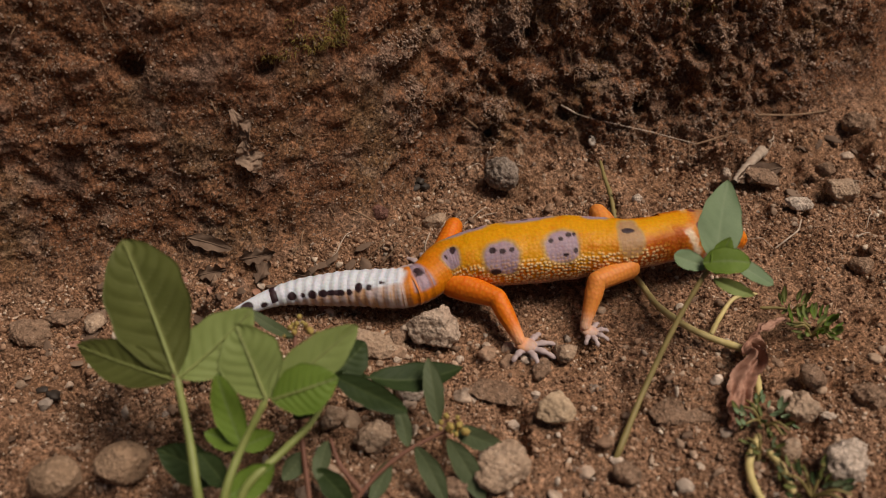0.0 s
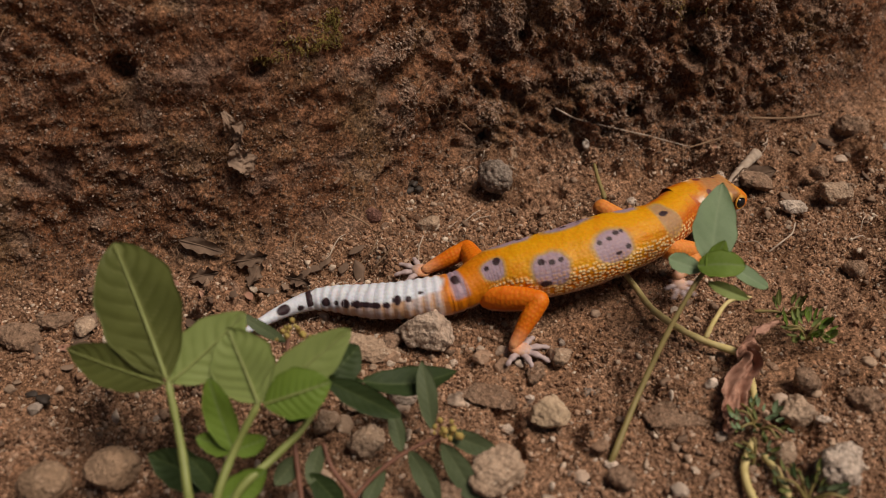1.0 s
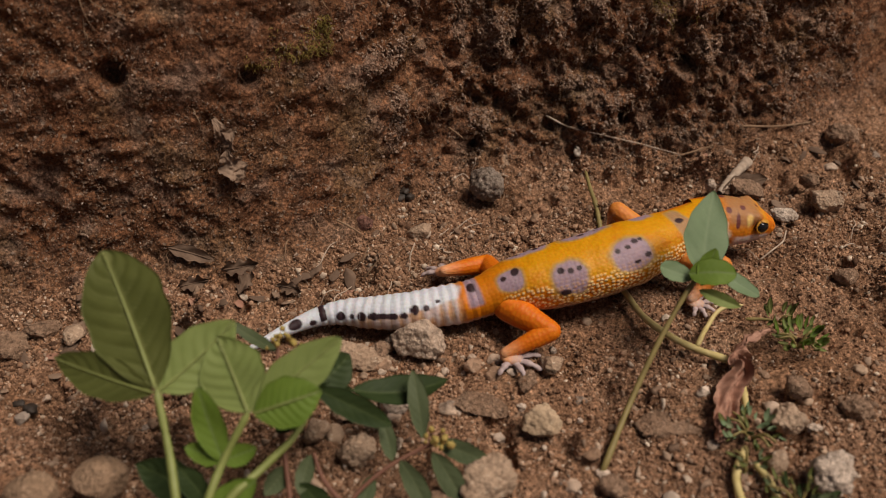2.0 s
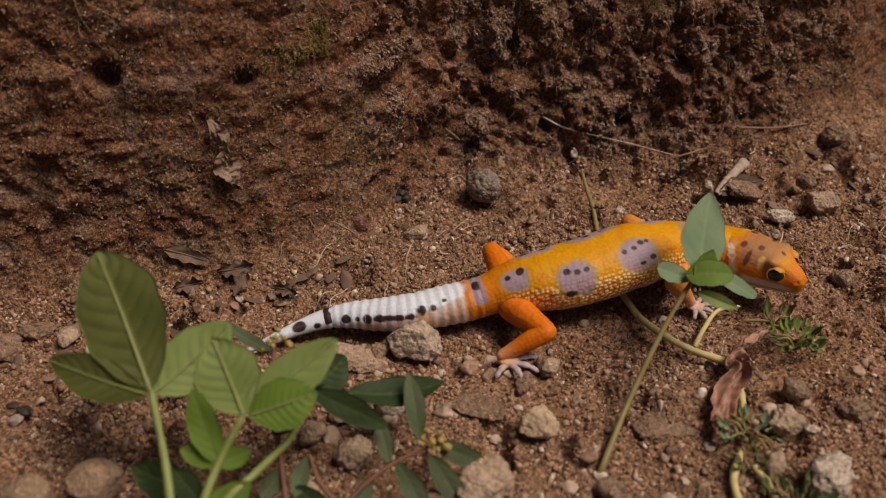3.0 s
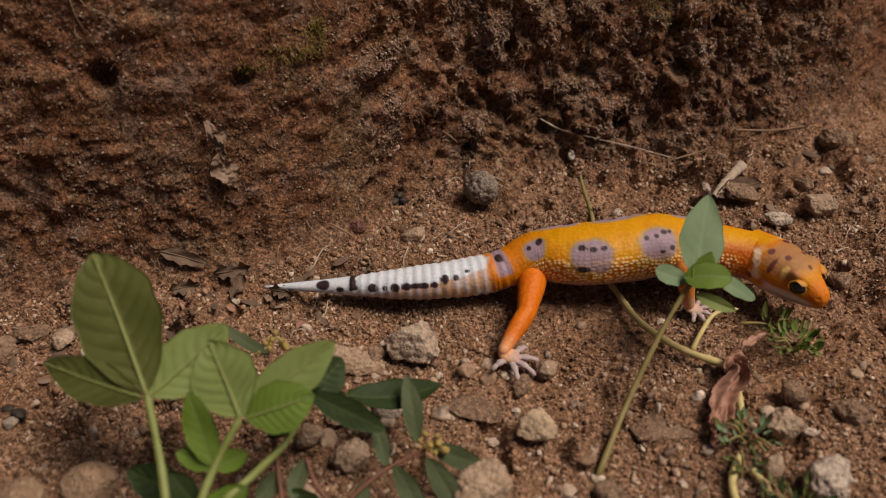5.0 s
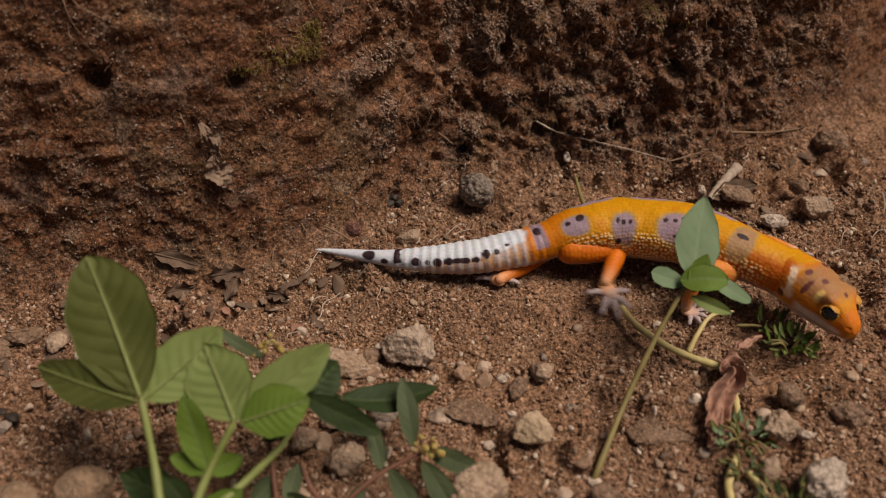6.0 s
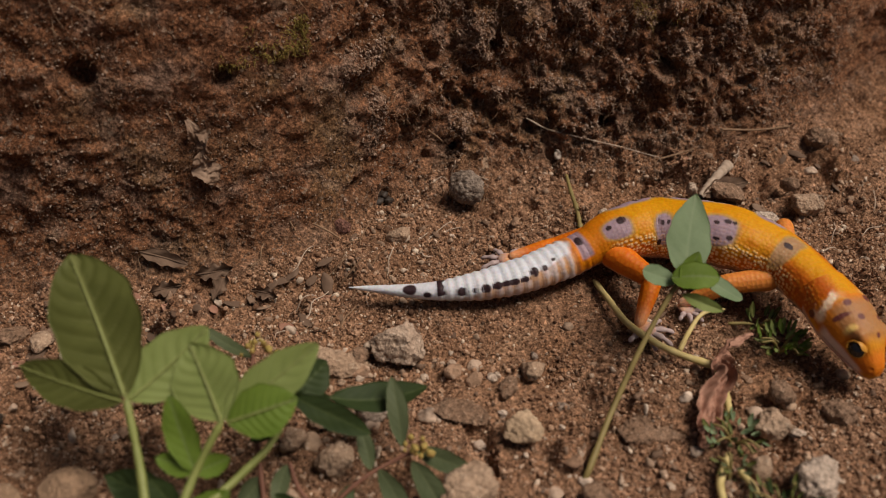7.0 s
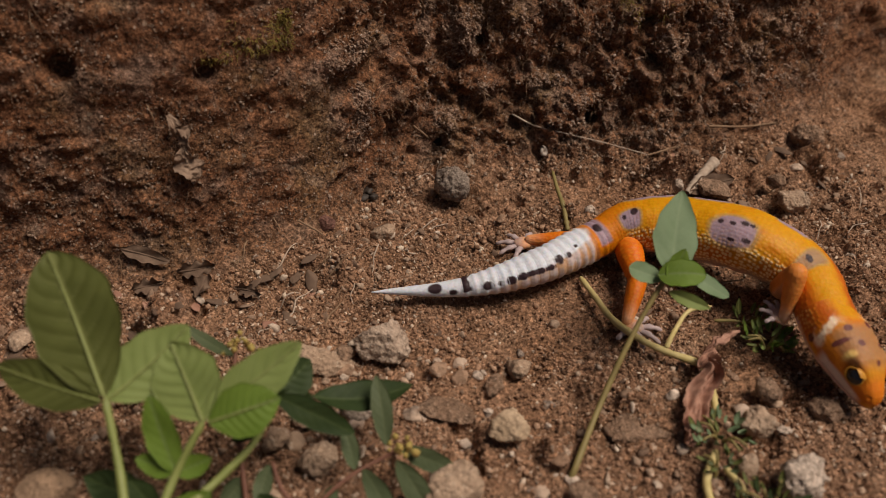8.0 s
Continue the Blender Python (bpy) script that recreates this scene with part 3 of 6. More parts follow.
def skin_material():
    """Beaded reptile skin; its colours come from the animal's own pattern, its beads from the shader."""
    m, nt, b = nodes_of("gecko_skin", 0.55, 0.28)
    col = nt.nodes.new("ShaderNodeAttribute")
    col.attribute_name = "pattern"
    rest = nt.nodes.new("ShaderNodeAttribute")
    rest.attribute_name = "rest"
    flat = nt.nodes.new("ShaderNodeAttribute")
    flat.attribute_name = "flat"
    vor = add(nt, "ShaderNodeTexVoronoi", Scale=760.0, Randomness=0.6)
    vor.voronoi_dimensions = "2D"
    nt.links.new(flat.outputs["Vector"], vor.inputs["Vector"])
    bead = ramp(nt, vor.outputs["Distance"], [(0.24, (1, 1, 1)), (0.46, (0, 0, 0))])
    mask = nt.nodes.new("ShaderNodeMath")
    mask.operation = "MULTIPLY"
    nt.links.new(bead, mask.inputs[0])
    nt.links.new(col.outputs["Alpha"], mask.inputs[1])
    fine = noise_tex(nt, rest.outputs["Vector"], 700.0, 3.0, 0.6)
    base = mix(nt, 1.0, col.outputs["Color"], ramp(nt, fine, [(0.3, (0.92, 0.90, 0.88)), (0.7, (1.06, 1.06, 1.05))]), "MULTIPLY")
    base = mix(nt, mask.outputs[0], base, ramp(nt, col.outputs["Alpha"], [(0.25, (0.74, 0.36, 0.02)), (0.9, (0.78, 0.55, 0.28))]))
    nt.links.new(base, b.inputs["Base Color"])
    b.inputs["Subsurface Weight"].default_value = 0.12
    b.inputs["Subsurface Scale"].default_value = 0.001
    b.inputs["Subsurface Radius"].default_value = (1.0, 0.35, 0.15)
    inv = ramp(nt, vor.outputs["Distance"], [(0.1, (1, 1, 1)), (0.6, (0, 0, 0))])
    high = nt.nodes.new("ShaderNodeMath")
    high.operation = "MULTIPLY_ADD"
    high.inputs[1].default_value, high.inputs[2].default_value = 0.75, 0.22
    nt.links.new(col.outputs["Alpha"], high.inputs[0])
    tall = nt.nodes.new("ShaderNodeMath")
    tall.operation = "MULTIPLY"
    nt.links.new(inv, tall.inputs[0])
    nt.links.new(high.outputs[0], tall.inputs[1])
    bump(nt, b, tall.outputs[0], 0.6, 0.0004)
    return m


SKIN = skin_material()
EYE_DARK = plain_material("eye_black", (0.006, 0.005, 0.005), (0.012, 0.01, 0.01), 100.0, 0.08, 0.6, 0.0)
EYE_GOLD = plain_material("eyelid_gold", (0.42, 0.17, 0.02), (0.62, 0.30, 0.04), 900.0, 0.5, 0.3, 0.3)
TOE_PALE = plain_material("pale_toe_skin", (0.36, 0.275, 0.27), (0.46, 0.365, 0.36), 900.0, 0.55, 0.3, 0.3)


def soft_step(x, a, b):
    t = np.clip((x - a) / (b - a), 0, 1)
    return t * t * (3 - 2 * t)


def lerp(a, b, f):
    return a * (1 - f[:, None]) + np.asarray(b) * f[:, None]


def body_pattern(s, deg, rest):
    """Colours of the skin at distance s along the spine and angle deg from its top (positive: the right side)."""
    wob = (fbm(rest + 4.0, 0.0032, 2) - 0.5) * 2
    gir = np.interp(s, GIRTH_S, GIRTH_A)
    ad = np.abs(deg)
    c = lerp(np.tile(ORANGE, (len(s), 1)), AMBER, soft_step(fbm(rest, 0.006, 3) + 0.16 * np.cos(np.radians(2 * deg)), 0.22, 0.5) * soft_step(s, 76, 90))
    c = lerp(c, RUST, soft_step(s, 124, 139) * soft_step(ad + 8 * wob, 12, 48) * 0.95)
    c = lerp(c, RUST, soft_step(ad, 60, 96) * soft_step(s, 76, 84) * 0.4)
    c = lerp(c, RUST, soft_step(s, 74, 62) * 0.12)
    c = lerp(c, BELLY, soft_step(ad + 6 * wob, 102, 122))
    # trunk patches
    inside = np.zeros(len(s))
    for ps, pd, ls, la in PATCHES:
        d = (np.abs((s - ps) / ls) ** 2.6 + np.abs((deg - pd) / la) ** 2.6) ** (1 / 2.6) + 0.16 * wob
        c = lerp(c, (0.37, 0.255, 0.10), soft_step(d, 1.34, 1.02) * 0.8)
        c = lerp(c, (0.36, 0.205, 0.10) if abs(ps - 135.0) < 1 else LAVENDER, soft_step(d, 1.10, 0.90))
        inside = np.maximum(inside, soft_step(d, 1.2, 0.95))
    # tail: orange and lavender base, white top, dull orange flank
    ring = np.cos((s - 26.5) / 2.75 * 2 * np.pi)
    base = soft_step(s, 73.4, 72.2) * soft_step(s, 68.2, 69.4) * soft_step(ad, 74, 60)
    c = lerp(c, LAVENDER, base)
    tail = soft_step(s + 1.2 * wob, 68, 65)
    flank = lerp(np.tile((0.50, 0.31, 0.20), (len(s), 1)), (0.53, 0.43, 0.42), soft_step(0.6 * ring + 1.5 * wob, -0.5, 0.6))
    flank = lerp(flank, (0.58, 0.25, 0.05), soft_step(s, 46, 62) * soft_step(0.5 * ring + 1.6 * wob, 0.6, -0.8) * 0.4)
    flank = lerp(flank, (0.50, 0.48, 0.50), soft_step(s, 40, 28))
    c = lerp(c, flank, tail)
    edge = np.interp(s, [0, 26, 40, 52, 60, 66, 68], [180, 120, 66, 50, 36, 26, 12]) + 8 * wob
    c = lerp(c, WHITE, tail * soft_step(ad, edge + 6, edge - 6))
    # spots
    spot = np.full(len(s), 9.0)
    for qs, qd, rs, ra in BODY_SPOTS + TAIL_SPOTS:
        spot = np.minimum(spot, np.hypot((s - qs) / rs, np.radians(deg - qd) * gir / ra))
    spot = np.minimum(spot, np.maximum(np.abs(s - 26.6 + 0.5 * wob) / 1.3, (ad - 75) / 20 + 1))
    c = lerp(c, BLACK, soft_step(spot + 0.55 * wob, 1.15, 0.85))
    beads = soft_step(ad, 44, 70) * soft_step(ad, 124, 110) * soft_step(s, 74, 84) * soft_step(s, 150, 138)
    beads = np.maximum(beads, 0.10 * soft_step(ad, 10, 40) * soft_step(s, 76, 86) * soft_step(s, 150, 136))
    return np.concatenate([c, (beads * soft_step(spot, 0.9, 1.3) * (1 - 0.7 * inside))[:, None]], 1)


def paint(me, rgba, rest, flat=None):
    col = me.attributes.new("pattern", "FLOAT_COLOR", "POINT")
    col.data.foreach_set("color", np.asarray(rgba, np.float32).ravel())
    att = me.attributes.new("rest", "FLOAT_VECTOR", "POINT")
    att.data.foreach_set("vector", np.asarray(rest, np.float32).ravel())
    att = me.attributes.new("flat", "FLOAT_VECTOR", "POINT")
    att.data.foreach_set("vector", np.asarray(rest if flat is None else flat, np.float32).ravel())


def tube_faces(rows, around, offset=0):
    i = np.arange(rows * around).reshape(rows, around) + offset
    j = np.roll(i, -1, axis=1)
    return np.stack([i[:-1], j[:-1], j[1:], i[1:]], -1).reshape(-1, 4)


def slice_mesh(name, s0, s1, ringed):
    """One slice of body or tail: the skin, and a tuck at each end that runs under its neighbours."""
    around = 150 if s0 > 70 else (110 if s0 > 24 else 48)
    mid = (s0 + s1) / 2
    lap = 1.1 if ringed or s0 < 25 else 0.8
    n = max(5, int((s1 - s0) / 0.3))
    spans = [np.linspace(s0, s1, n), np.array([s0 - lap, s0]), np.array([s1, s1 + lap])]
    tucks = [None, (1, 0), (0, 1)]
    vs, fs, ss, ds = [], [], [], []
    count = 0
    th = np.linspace(0, 2 * np.pi, around, endpoint=False)
    for span, tuck in zip(spans, tucks):
        for k, s in enumerate(span):
            a, b = np.interp(s, GIRTH_S, GIRTH_A), np.interp(s, GIRTH_S, GIRTH_B)
            if ringed:
                bulge = 0.13 * np.cos((s - mid) / (s1 - s0) * 2 * np.pi) - 0.03
                a, b = a + bulge, b + bulge
            if tuck:
                a, b = max(a - 0.10 * tuck[k] - 0.006, 0.1), max(b - 0.10 * tuck[k] - 0.006, 0.1)
            sy = np.sign(np.sin(th)) * np.abs(np.sin(th)) ** 0.92
            cz = np.sign(np.cos(th)) * np.abs(np.cos(th)) ** 0.94
            belly = np.where(cz < 0, 1.06, 1.0)
            vs.append(np.stack([np.full(around, s - mid), -a * sy, b * cz * belly], 1))
            ss.append(np.full(around, s))
            ds.append(np.degrees(np.arctan2(np.sin(th), np.cos(th))))
        fs.append(tube_faces(len(span), around, count))
        count += len(span) * around
    v, s, d = np.concatenate(vs) * MM, np.concatenate(ss), np.concatenate(ds)
    rest = v + np.array([mid * MM, 0, 0])
    lumps = (fbm(rest, 0.0035, 2) - 0.5) * 0.0004
    v[:, 1:] *= (1 + lumps / 0.006)[:, None]
    me = mesh_arrays(name, v, np.concatenate(fs), SKIN)
    paint(me, body_pattern(s, d, rest), rest, np.stack([s, np.radians(d) * np.interp(s, GIRTH_S, GIRTH_A), 0 * s], 1) * MM)
    return me


gecko = thing("leopard_gecko", "orange leopard gecko with lavender patches and a white banded tail", "gecko")
SLICES = []


def add_slices():
    edges = [*np.linspace(0.3, 25.1, 11), *(25.1 + 2.75 * np.arange(1, 18)), *np.linspace(72.0, 149.0, 70)]
    for s0, s1 in zip(edges, edges[1:]):
        if s1 - s0 < 0.3:
            continue
        ringed = 25 < s0 < 71
        name = "tail_tip" if s0 < 25 else ("tail_ring" if ringed else ("trunk_slice" if s0 < 134 else "neck_slice"))
        SLICES.append(((s0 + s1) / 2, part(name, slice_mesh(name, s0, s1, ringed), gecko)))


add_slices()

# ---- head ----
HEAD_X = [-6, -3, 0, 3, 6.5, 10, 13, 15.6, 17.8, 19.8, 21.2, 22.0, 22.4]
HEAD_A = [6.9, 7.45, 7.9, 8.3, 8.0, 7.1, 6.1, 5.1, 4.1, 3.2, 2.4, 1.5, 0.3]
HEAD_T = [5.9, 6.55, 7.2, 7.8, 7.9, 7.7, 7.2, 5.9, 4.4, 3.2, 2.1, 0.9, -0.8]
HEAD_B = [-6.3, -6.9, -6.7, -6.5, -6.4, -6.1, -5.7, -5.2, -4.7, -4.2, -3.6, -2.9, -1.6]
CROWN_SPOTS = [(3.5, 3.5, 0.95), (8.5, -2.4, 0.85), (3.8, -3.4, 1.0), (9.5, 3.6, 0.85), (14.0, 0.3, 0.6), (6.0, 6.6, 0.9)]


def head_mesh():
    around = 140
    xs = np.concatenate([np.linspace(-6, 19, 80), np.linspace(19.2, 22.4, 22)])
    th = np.linspace(0, 2 * np.pi, around, endpoint=False)
    vs = []
    for x in xs:
        a, t, bt = np.interp(x, HEAD_X, HEAD_A), np.interp(x, HEAD_X, HEAD_T), np.interp(x, HEAD_X, HEAD_B)
        sy = np.sign(np.sin(th)) * np.abs(np.sin(th)) ** 0.86
        cz = np.sign(np.cos(th)) * np.abs(np.cos(th)) ** 0.9
        vs.append(np.stack([np.full(around, x), -a * sy, np.where(cz > 0, t * cz, -bt * cz)], 1))
    v = np.concatenate(vs)
    for side in (-1, 1):
        brow = np.exp(-(((v[:, 0] - 14.6) / 3.0) ** 2 + ((v[:, 1] - 5.4 * side) / 2.2) ** 2 + ((v[:, 2] - 6.2) / 2.6) ** 2))
        v[:, 2] += 2.2 * brow
        v[:, 1] += 1.9 * side * brow
        socket = np.exp(-(((v[:, 0] - 15.2) / 2.8) ** 2 + ((v[:, 1] - 6.4 * side) / 2.6) ** 2 + ((v[:, 2] - 2.8) / 2.0) ** 2))
        v[:, 1] -= 1.6 * side * socket
        nostril = np.exp(-(((v[:, 0] - 20.6) / 0.5) ** 2 + ((v[:, 1] - 2.2 * side) / 0.8) ** 2 + ((v[:, 2] - 0.9) / 0.5) ** 2))
        v[:, 1] -= 0.6 * side * nostril
    lip = np.exp(-((v[:, 2] - (-2.2 - 0.03 * v[:, 0])) / 0.28) ** 2) * soft_step(v[:, 0], 6.5, 9.0)
    v[:, 1] *= 1 - 0.05 * lip
    v[:, 0] -= 0.3 * lip * soft_step(v[:, 0], 20, 22)
    v = v * MM
    rest = v + np.array([0.1514, 0, 0])
    x, y, z = v.T / MM
    wob = (fbm(rest + 2.0, 0.003, 2) - 0.5) * 2
    ay = np.abs(y)
    deg = np.degrees(np.arctan2(-y, z))
    neck = body_pattern(151.4 + np.minimum(x, 4), deg, rest)
    c = lerp(np.tile((0.59, 0.185, 0.010), (len(v), 1)), (0.62, 0.26, 0.018), soft_step(fbm(rest, 0.005, 3), 0.4, 0.6))
    c = lerp(c, (0.34, 0.165, 0.07), soft_step(z + wob, 3.0, 5.2) * soft_step(x, 1.5, 5) * soft_step(x + wob, 16.5, 12) * 0.9)
    c = lerp(c, (0.64, 0.155, 0.008), soft_step(x, 15.5, 19) * soft_step(z, -1.5, 0.0) * 0.8)
    c = lerp(c, (0.50, 0.13, 0.012), soft_step(np.hypot((x - 6.5) / 4.0, (z + 0.4) / 1.6) + 0.5 * wob, 1.2, 0.6) * 0.8)
    c = lerp(neck[:, :3], c, soft_step(x + wob, -0.6, 2.0))
    band = soft_step(np.abs(x - 2.2 - 2.0 * wob + 0.25 * (z - 3)) + 2.4 * (fbm(rest + 9.0, 0.0018, 2) - 0.5), 1.9, 0.5) * soft_step(z + 2 * wob, -1.0, 1.2)
    c = lerp(c, (0.86, 0.70, 0.52), band * (0.1 + 0.8 * soft_step(ay, 3.5, 5.5)) * soft_step(ay, 1.5, 3.5))
    c = lerp(c, (0.88, 0.62, 0.20), soft_step(np.hypot(x - 10.4, (ay - 5.6) * 0.9), 1.4, 0.3) * soft_step(z, 2, 4) * 0.8)
    low = 0.45 - 0.13 * (x - 9)
    c = lerp(c, (0.70, 0.56, 0.51), soft_step(z + 0.5 * wob, low + 0.5, low - 0.5) * soft_step(x + 0.8 * wob, 5.5, 8.5) * soft_step(x, 20.8, 18))
    c = lerp(c, (0.56, 0.36, 0.33), soft_step(z + 0.4 * wob, -2.2, -3.4))
    c = lerp(c, (0.16, 0.06, 0.05), lip * 0.5)
    spot = np.full(len(v), 9.0)
    for sx, sy, r in CROWN_SPOTS:
        spot = np.minimum(spot, np.where(z > 0, np.hypot(x - sx, (y - sy) * 0.9) / r, 9))
    spot = np.minimum(spot, np.where((y < 0), np.hypot((x - 6.6) / 0.8, (z - 5.0) / 2.2), 9))
    spot = np.minimum(spot, np.where((y < 0), np.hypot((x - 1.8) / 1.2, (z + 0.8) / 1.1), 9))
    c = lerp(c, (0.13, 0.035, 0.03), soft_step(spot + 0.3 * wob, 1.15, 0.8))
    me = mesh_arrays("head", v, tube_faces(len(xs), around), SKIN)
    beads = 0.5 * soft_step(x, 3, -3) * soft_step(z, 5, 1)
    paint(me, np.concatenate([c, beads[:, None]], 1), rest, np.stack([x + 151.4, np.radians(deg) * 8.6, 0 * x], 1) * MM)
    return me


def ball_mesh(name, material, scale, level=3):
    v, f = BALLS[level]
    return mesh_arrays(name, v * np.array(scale) * MM, f, material)


def ring_mesh(name, material, rx, rz, thick):
    n, k = 36, 10
    a = np.linspace(0, 2 * np.pi, n, endpoint=False)
    b = np.linspace(0, 2 * np.pi, k, endpoint=False)
    aa, bb = np.meshgrid(a, b, indexing="ij")
    t = thick * (1 + 0.5 * np.clip(np.sin(aa), 0, 1))
    v = np.stack([(rx + t * np.cos(bb)) * np.cos(aa), 1.2 * t * np.sin(bb), (rz + t * np.cos(bb)) * np.sin(aa)], -1).reshape(-1, 3)
    i = np.arange(n * k).reshape(n, k)
    f = np.stack([i, np.roll(i, -1, 0), np.roll(np.roll(i, -1, 0), -1, 1), np.roll(i, -1, 1)], -1).reshape(-1, 4)
    return mesh_arrays(name, v * MM, f, material)


def hood_mesh():
    """The upper lid, a thick cap over the eyeball."""
    v, f = BALLS[4]
    keep = (v[f][:, :, 2].mean(axis=1) > 0.80)
    f = f[keep]
    used, inv = np.unique(f, return_inverse=True)
    f = inv.reshape(-1, 3)
    out = v[used] * np.array([2.85, 2.1, 2.3])
    inn = v[used] * np.array([2.55, 1.8, 2.05])
    n = len(used)
    return mesh_arrays("upper_eyelid", np.concatenate([out, inn]) * MM, np.concatenate([f, f[:, ::-1] + n]), EYE_GOLD)


head = part("head", head_mesh(), gecko, "orange head with brown crown spots and pale lips")
for side in (-1, 1):
    eye = part("eye", ball_mesh("eye", EYE_DARK, (2.35, 1.9, 1.95)), head, "glossy black eye")
    eye.matrix_local = pose(0.0152, 0.0049 * side, 0.0027, 20 * side, 0, -20 * side)
    lid = part("eyelid", ring_mesh("eyelid", EYE_GOLD, 2.36, 1.9, 0.22), head, "golden eyelid rim")
    lid.matrix_local = pose(0.0152, 0.0056 * side, 0.0029, 20 * side, 8, -20 * side)
    hood = part("upper_eyelid", hood_mesh(), head, "golden brown upper eyelid")
    hood.matrix_local = pose(0.0152, 0.0050 * side, 0.0029, 4 * side, 14, -20 * side)


# ---- limbs ----
def limb_mesh(name, length, radii, tint, end):
    """A tapered, slightly bowed limb along +x from its joint."""
    around, n = 40, 34
    us = np.linspace(0, 1, n)
    th = np.linspace(0, 2 * np.pi, around, endpoint=False)
    knots = np.linspace(0, 1, len(radii))
    rows = []
    cap = [(-1.0, 0.02), (-0.85, 0.5), (-0.5, 0.86)]
    for k, g in cap:
        rows.append((k * radii[0], radii[0] * g))
    rows += [(u * length, np.interp(u, knots, radii)) for u in us]
    rows += [(length + 0.5 * radii[-1], radii[-1] * 0.86), (length + 0.88 * radii[-1], radii[-1] * 0.45), (length + radii[-1], 0.02)]
    v = np.concatenate([np.stack([np.full(around, x), r * np.sin(th), r * 1.05 * np.cos(th)], 1) for x, r in rows]) * MM
    rest = v + np.array([0.3 + 0.01 * len(name), 0.05, 0.02])
    f = fbm(rest, 0.004, 3)
    u = np.clip(v[:, 0] / MM / length, 0, 1)
    c = lerp(np.tile(tint, (len(v), 1)), end, soft_step(u, 0.55, 1.1))
    c = lerp(c, (0.74, 0.20, 0.01), soft_step(f, 0.55, 0.75) * 0.4)
    c = lerp(c, BELLY, soft_step(-v[:, 2] / MM, 1.2, 2.2) * 0.6)
    me = mesh_arrays(name, v, tube_faces(len(rows), around), SKIN)
    paint(me, np.concatenate([c, np.full((len(v), 1), 0.12)], 1), rest, np.stack([v[:, 0], np.arctan2(v[:, 1], v[:, 2]) * 3.0 * MM, 0 * u], 1))
    return me


def toe_mesh(length, r0):
    n, around = 14, 12
    th = np.linspace(0, 2 * np.pi, around, endpoint=False)
    rows = []
    for u in np.linspace(0, 1, n):
        r = r0 * (1.08 - 0.5 * u) * (1 + 0.16 * np.cos(u * 15)) * (1.15 if u < 0.97 else 0.5)
        h = 0.9 * math.sin(u * math.pi) * (1 - 0.4 * u)
        rows.append(np.stack([np.full(around, u * length), r * np.sin(th), h + 0.8 * r * np.cos(th)], 1))
    return mesh_arrays("toe", np.concatenate(rows) * MM, tube_faces(n, around), TOE_PALE)


def add_foot(name, tint, toes, size):
    v, f = BALLS[3]
    v = v * np.array([2.9, 2.3, 1.35]) * size
    v[:, 2] *= np.where(v[:, 2] < 0, 0.7, 1.0)
    v[:, 0] += 1.6 * size
    v = v * MM
    rest = v + np.array([0.5, 0.1, 0.1])
    me = mesh_arrays(name, v, f, SKIN)
    c = lerp(np.tile(tint, (len(v), 1)), (0.47, 0.32, 0.28), soft_step(v[:, 0] / MM, 0.8 * size, 3.2 * size))
    paint(me, np.concatenate([c, np.full((len(v), 1), 0.1)], 1), rest)
    foot = part(name, me, gecko)
    for k, (ang, length) in enumerate(toes):
        toe = part("toe", toe_mesh(length * size, 0.80 * size), foot, "pale slender toe" if k == 0 else "")
        a = radians(ang)
        toe.matrix_local = pose((1.8 + 1.5 * math.cos(a)) * size * MM, 1.7 * math.sin(a) * size * MM, -0.5 * size * MM, 0, 6, ang)
    return foot


LEG = (0.62, 0.135, 0.004)
HIND_TOES = [(-112, 4.4), (-46, 5.4), (-8, 6.4), (28, 6.0), (70, 4.6)]
FORE_TOES = [(-86, 3.6), (-44, 4.4), (-4, 4.9), (34, 4.6), (78, 3.7)]
THIGH, SHIN, UPPER, FORE = 14.8, 14.2, 11.6, 13.5


def add_leg(hind):
    a, b = (THIGH, SHIN) if hind else (UPPER, FORE)
    names = ("thigh", "shin", "hind_foot") if hind else ("upper_arm", "forearm", "forefoot")
    arm = LEG if hind else (0.62, 0.21, 0.045)
    hand = (0.72, 0.36, 0.20) if hind else (0.66, 0.42, 0.31)
    first = part(names[0], limb_mesh(names[0], a, (4.3, 4.1, 3.4, 2.8) if hind else (3.4, 3.2, 3.0, 2.8), arm, arm), gecko)
    second = part(names[1], limb_mesh(names[1], b, (2.8, 2.7, 2.2, 1.6) if hind else (2.8, 2.6, 2.0, 1.5), arm, hand), gecko)
    return first, second, add_foot(names[2], hand, HIND_TOES if hind else FORE_TOES, 1.12 if hind else 0.92)


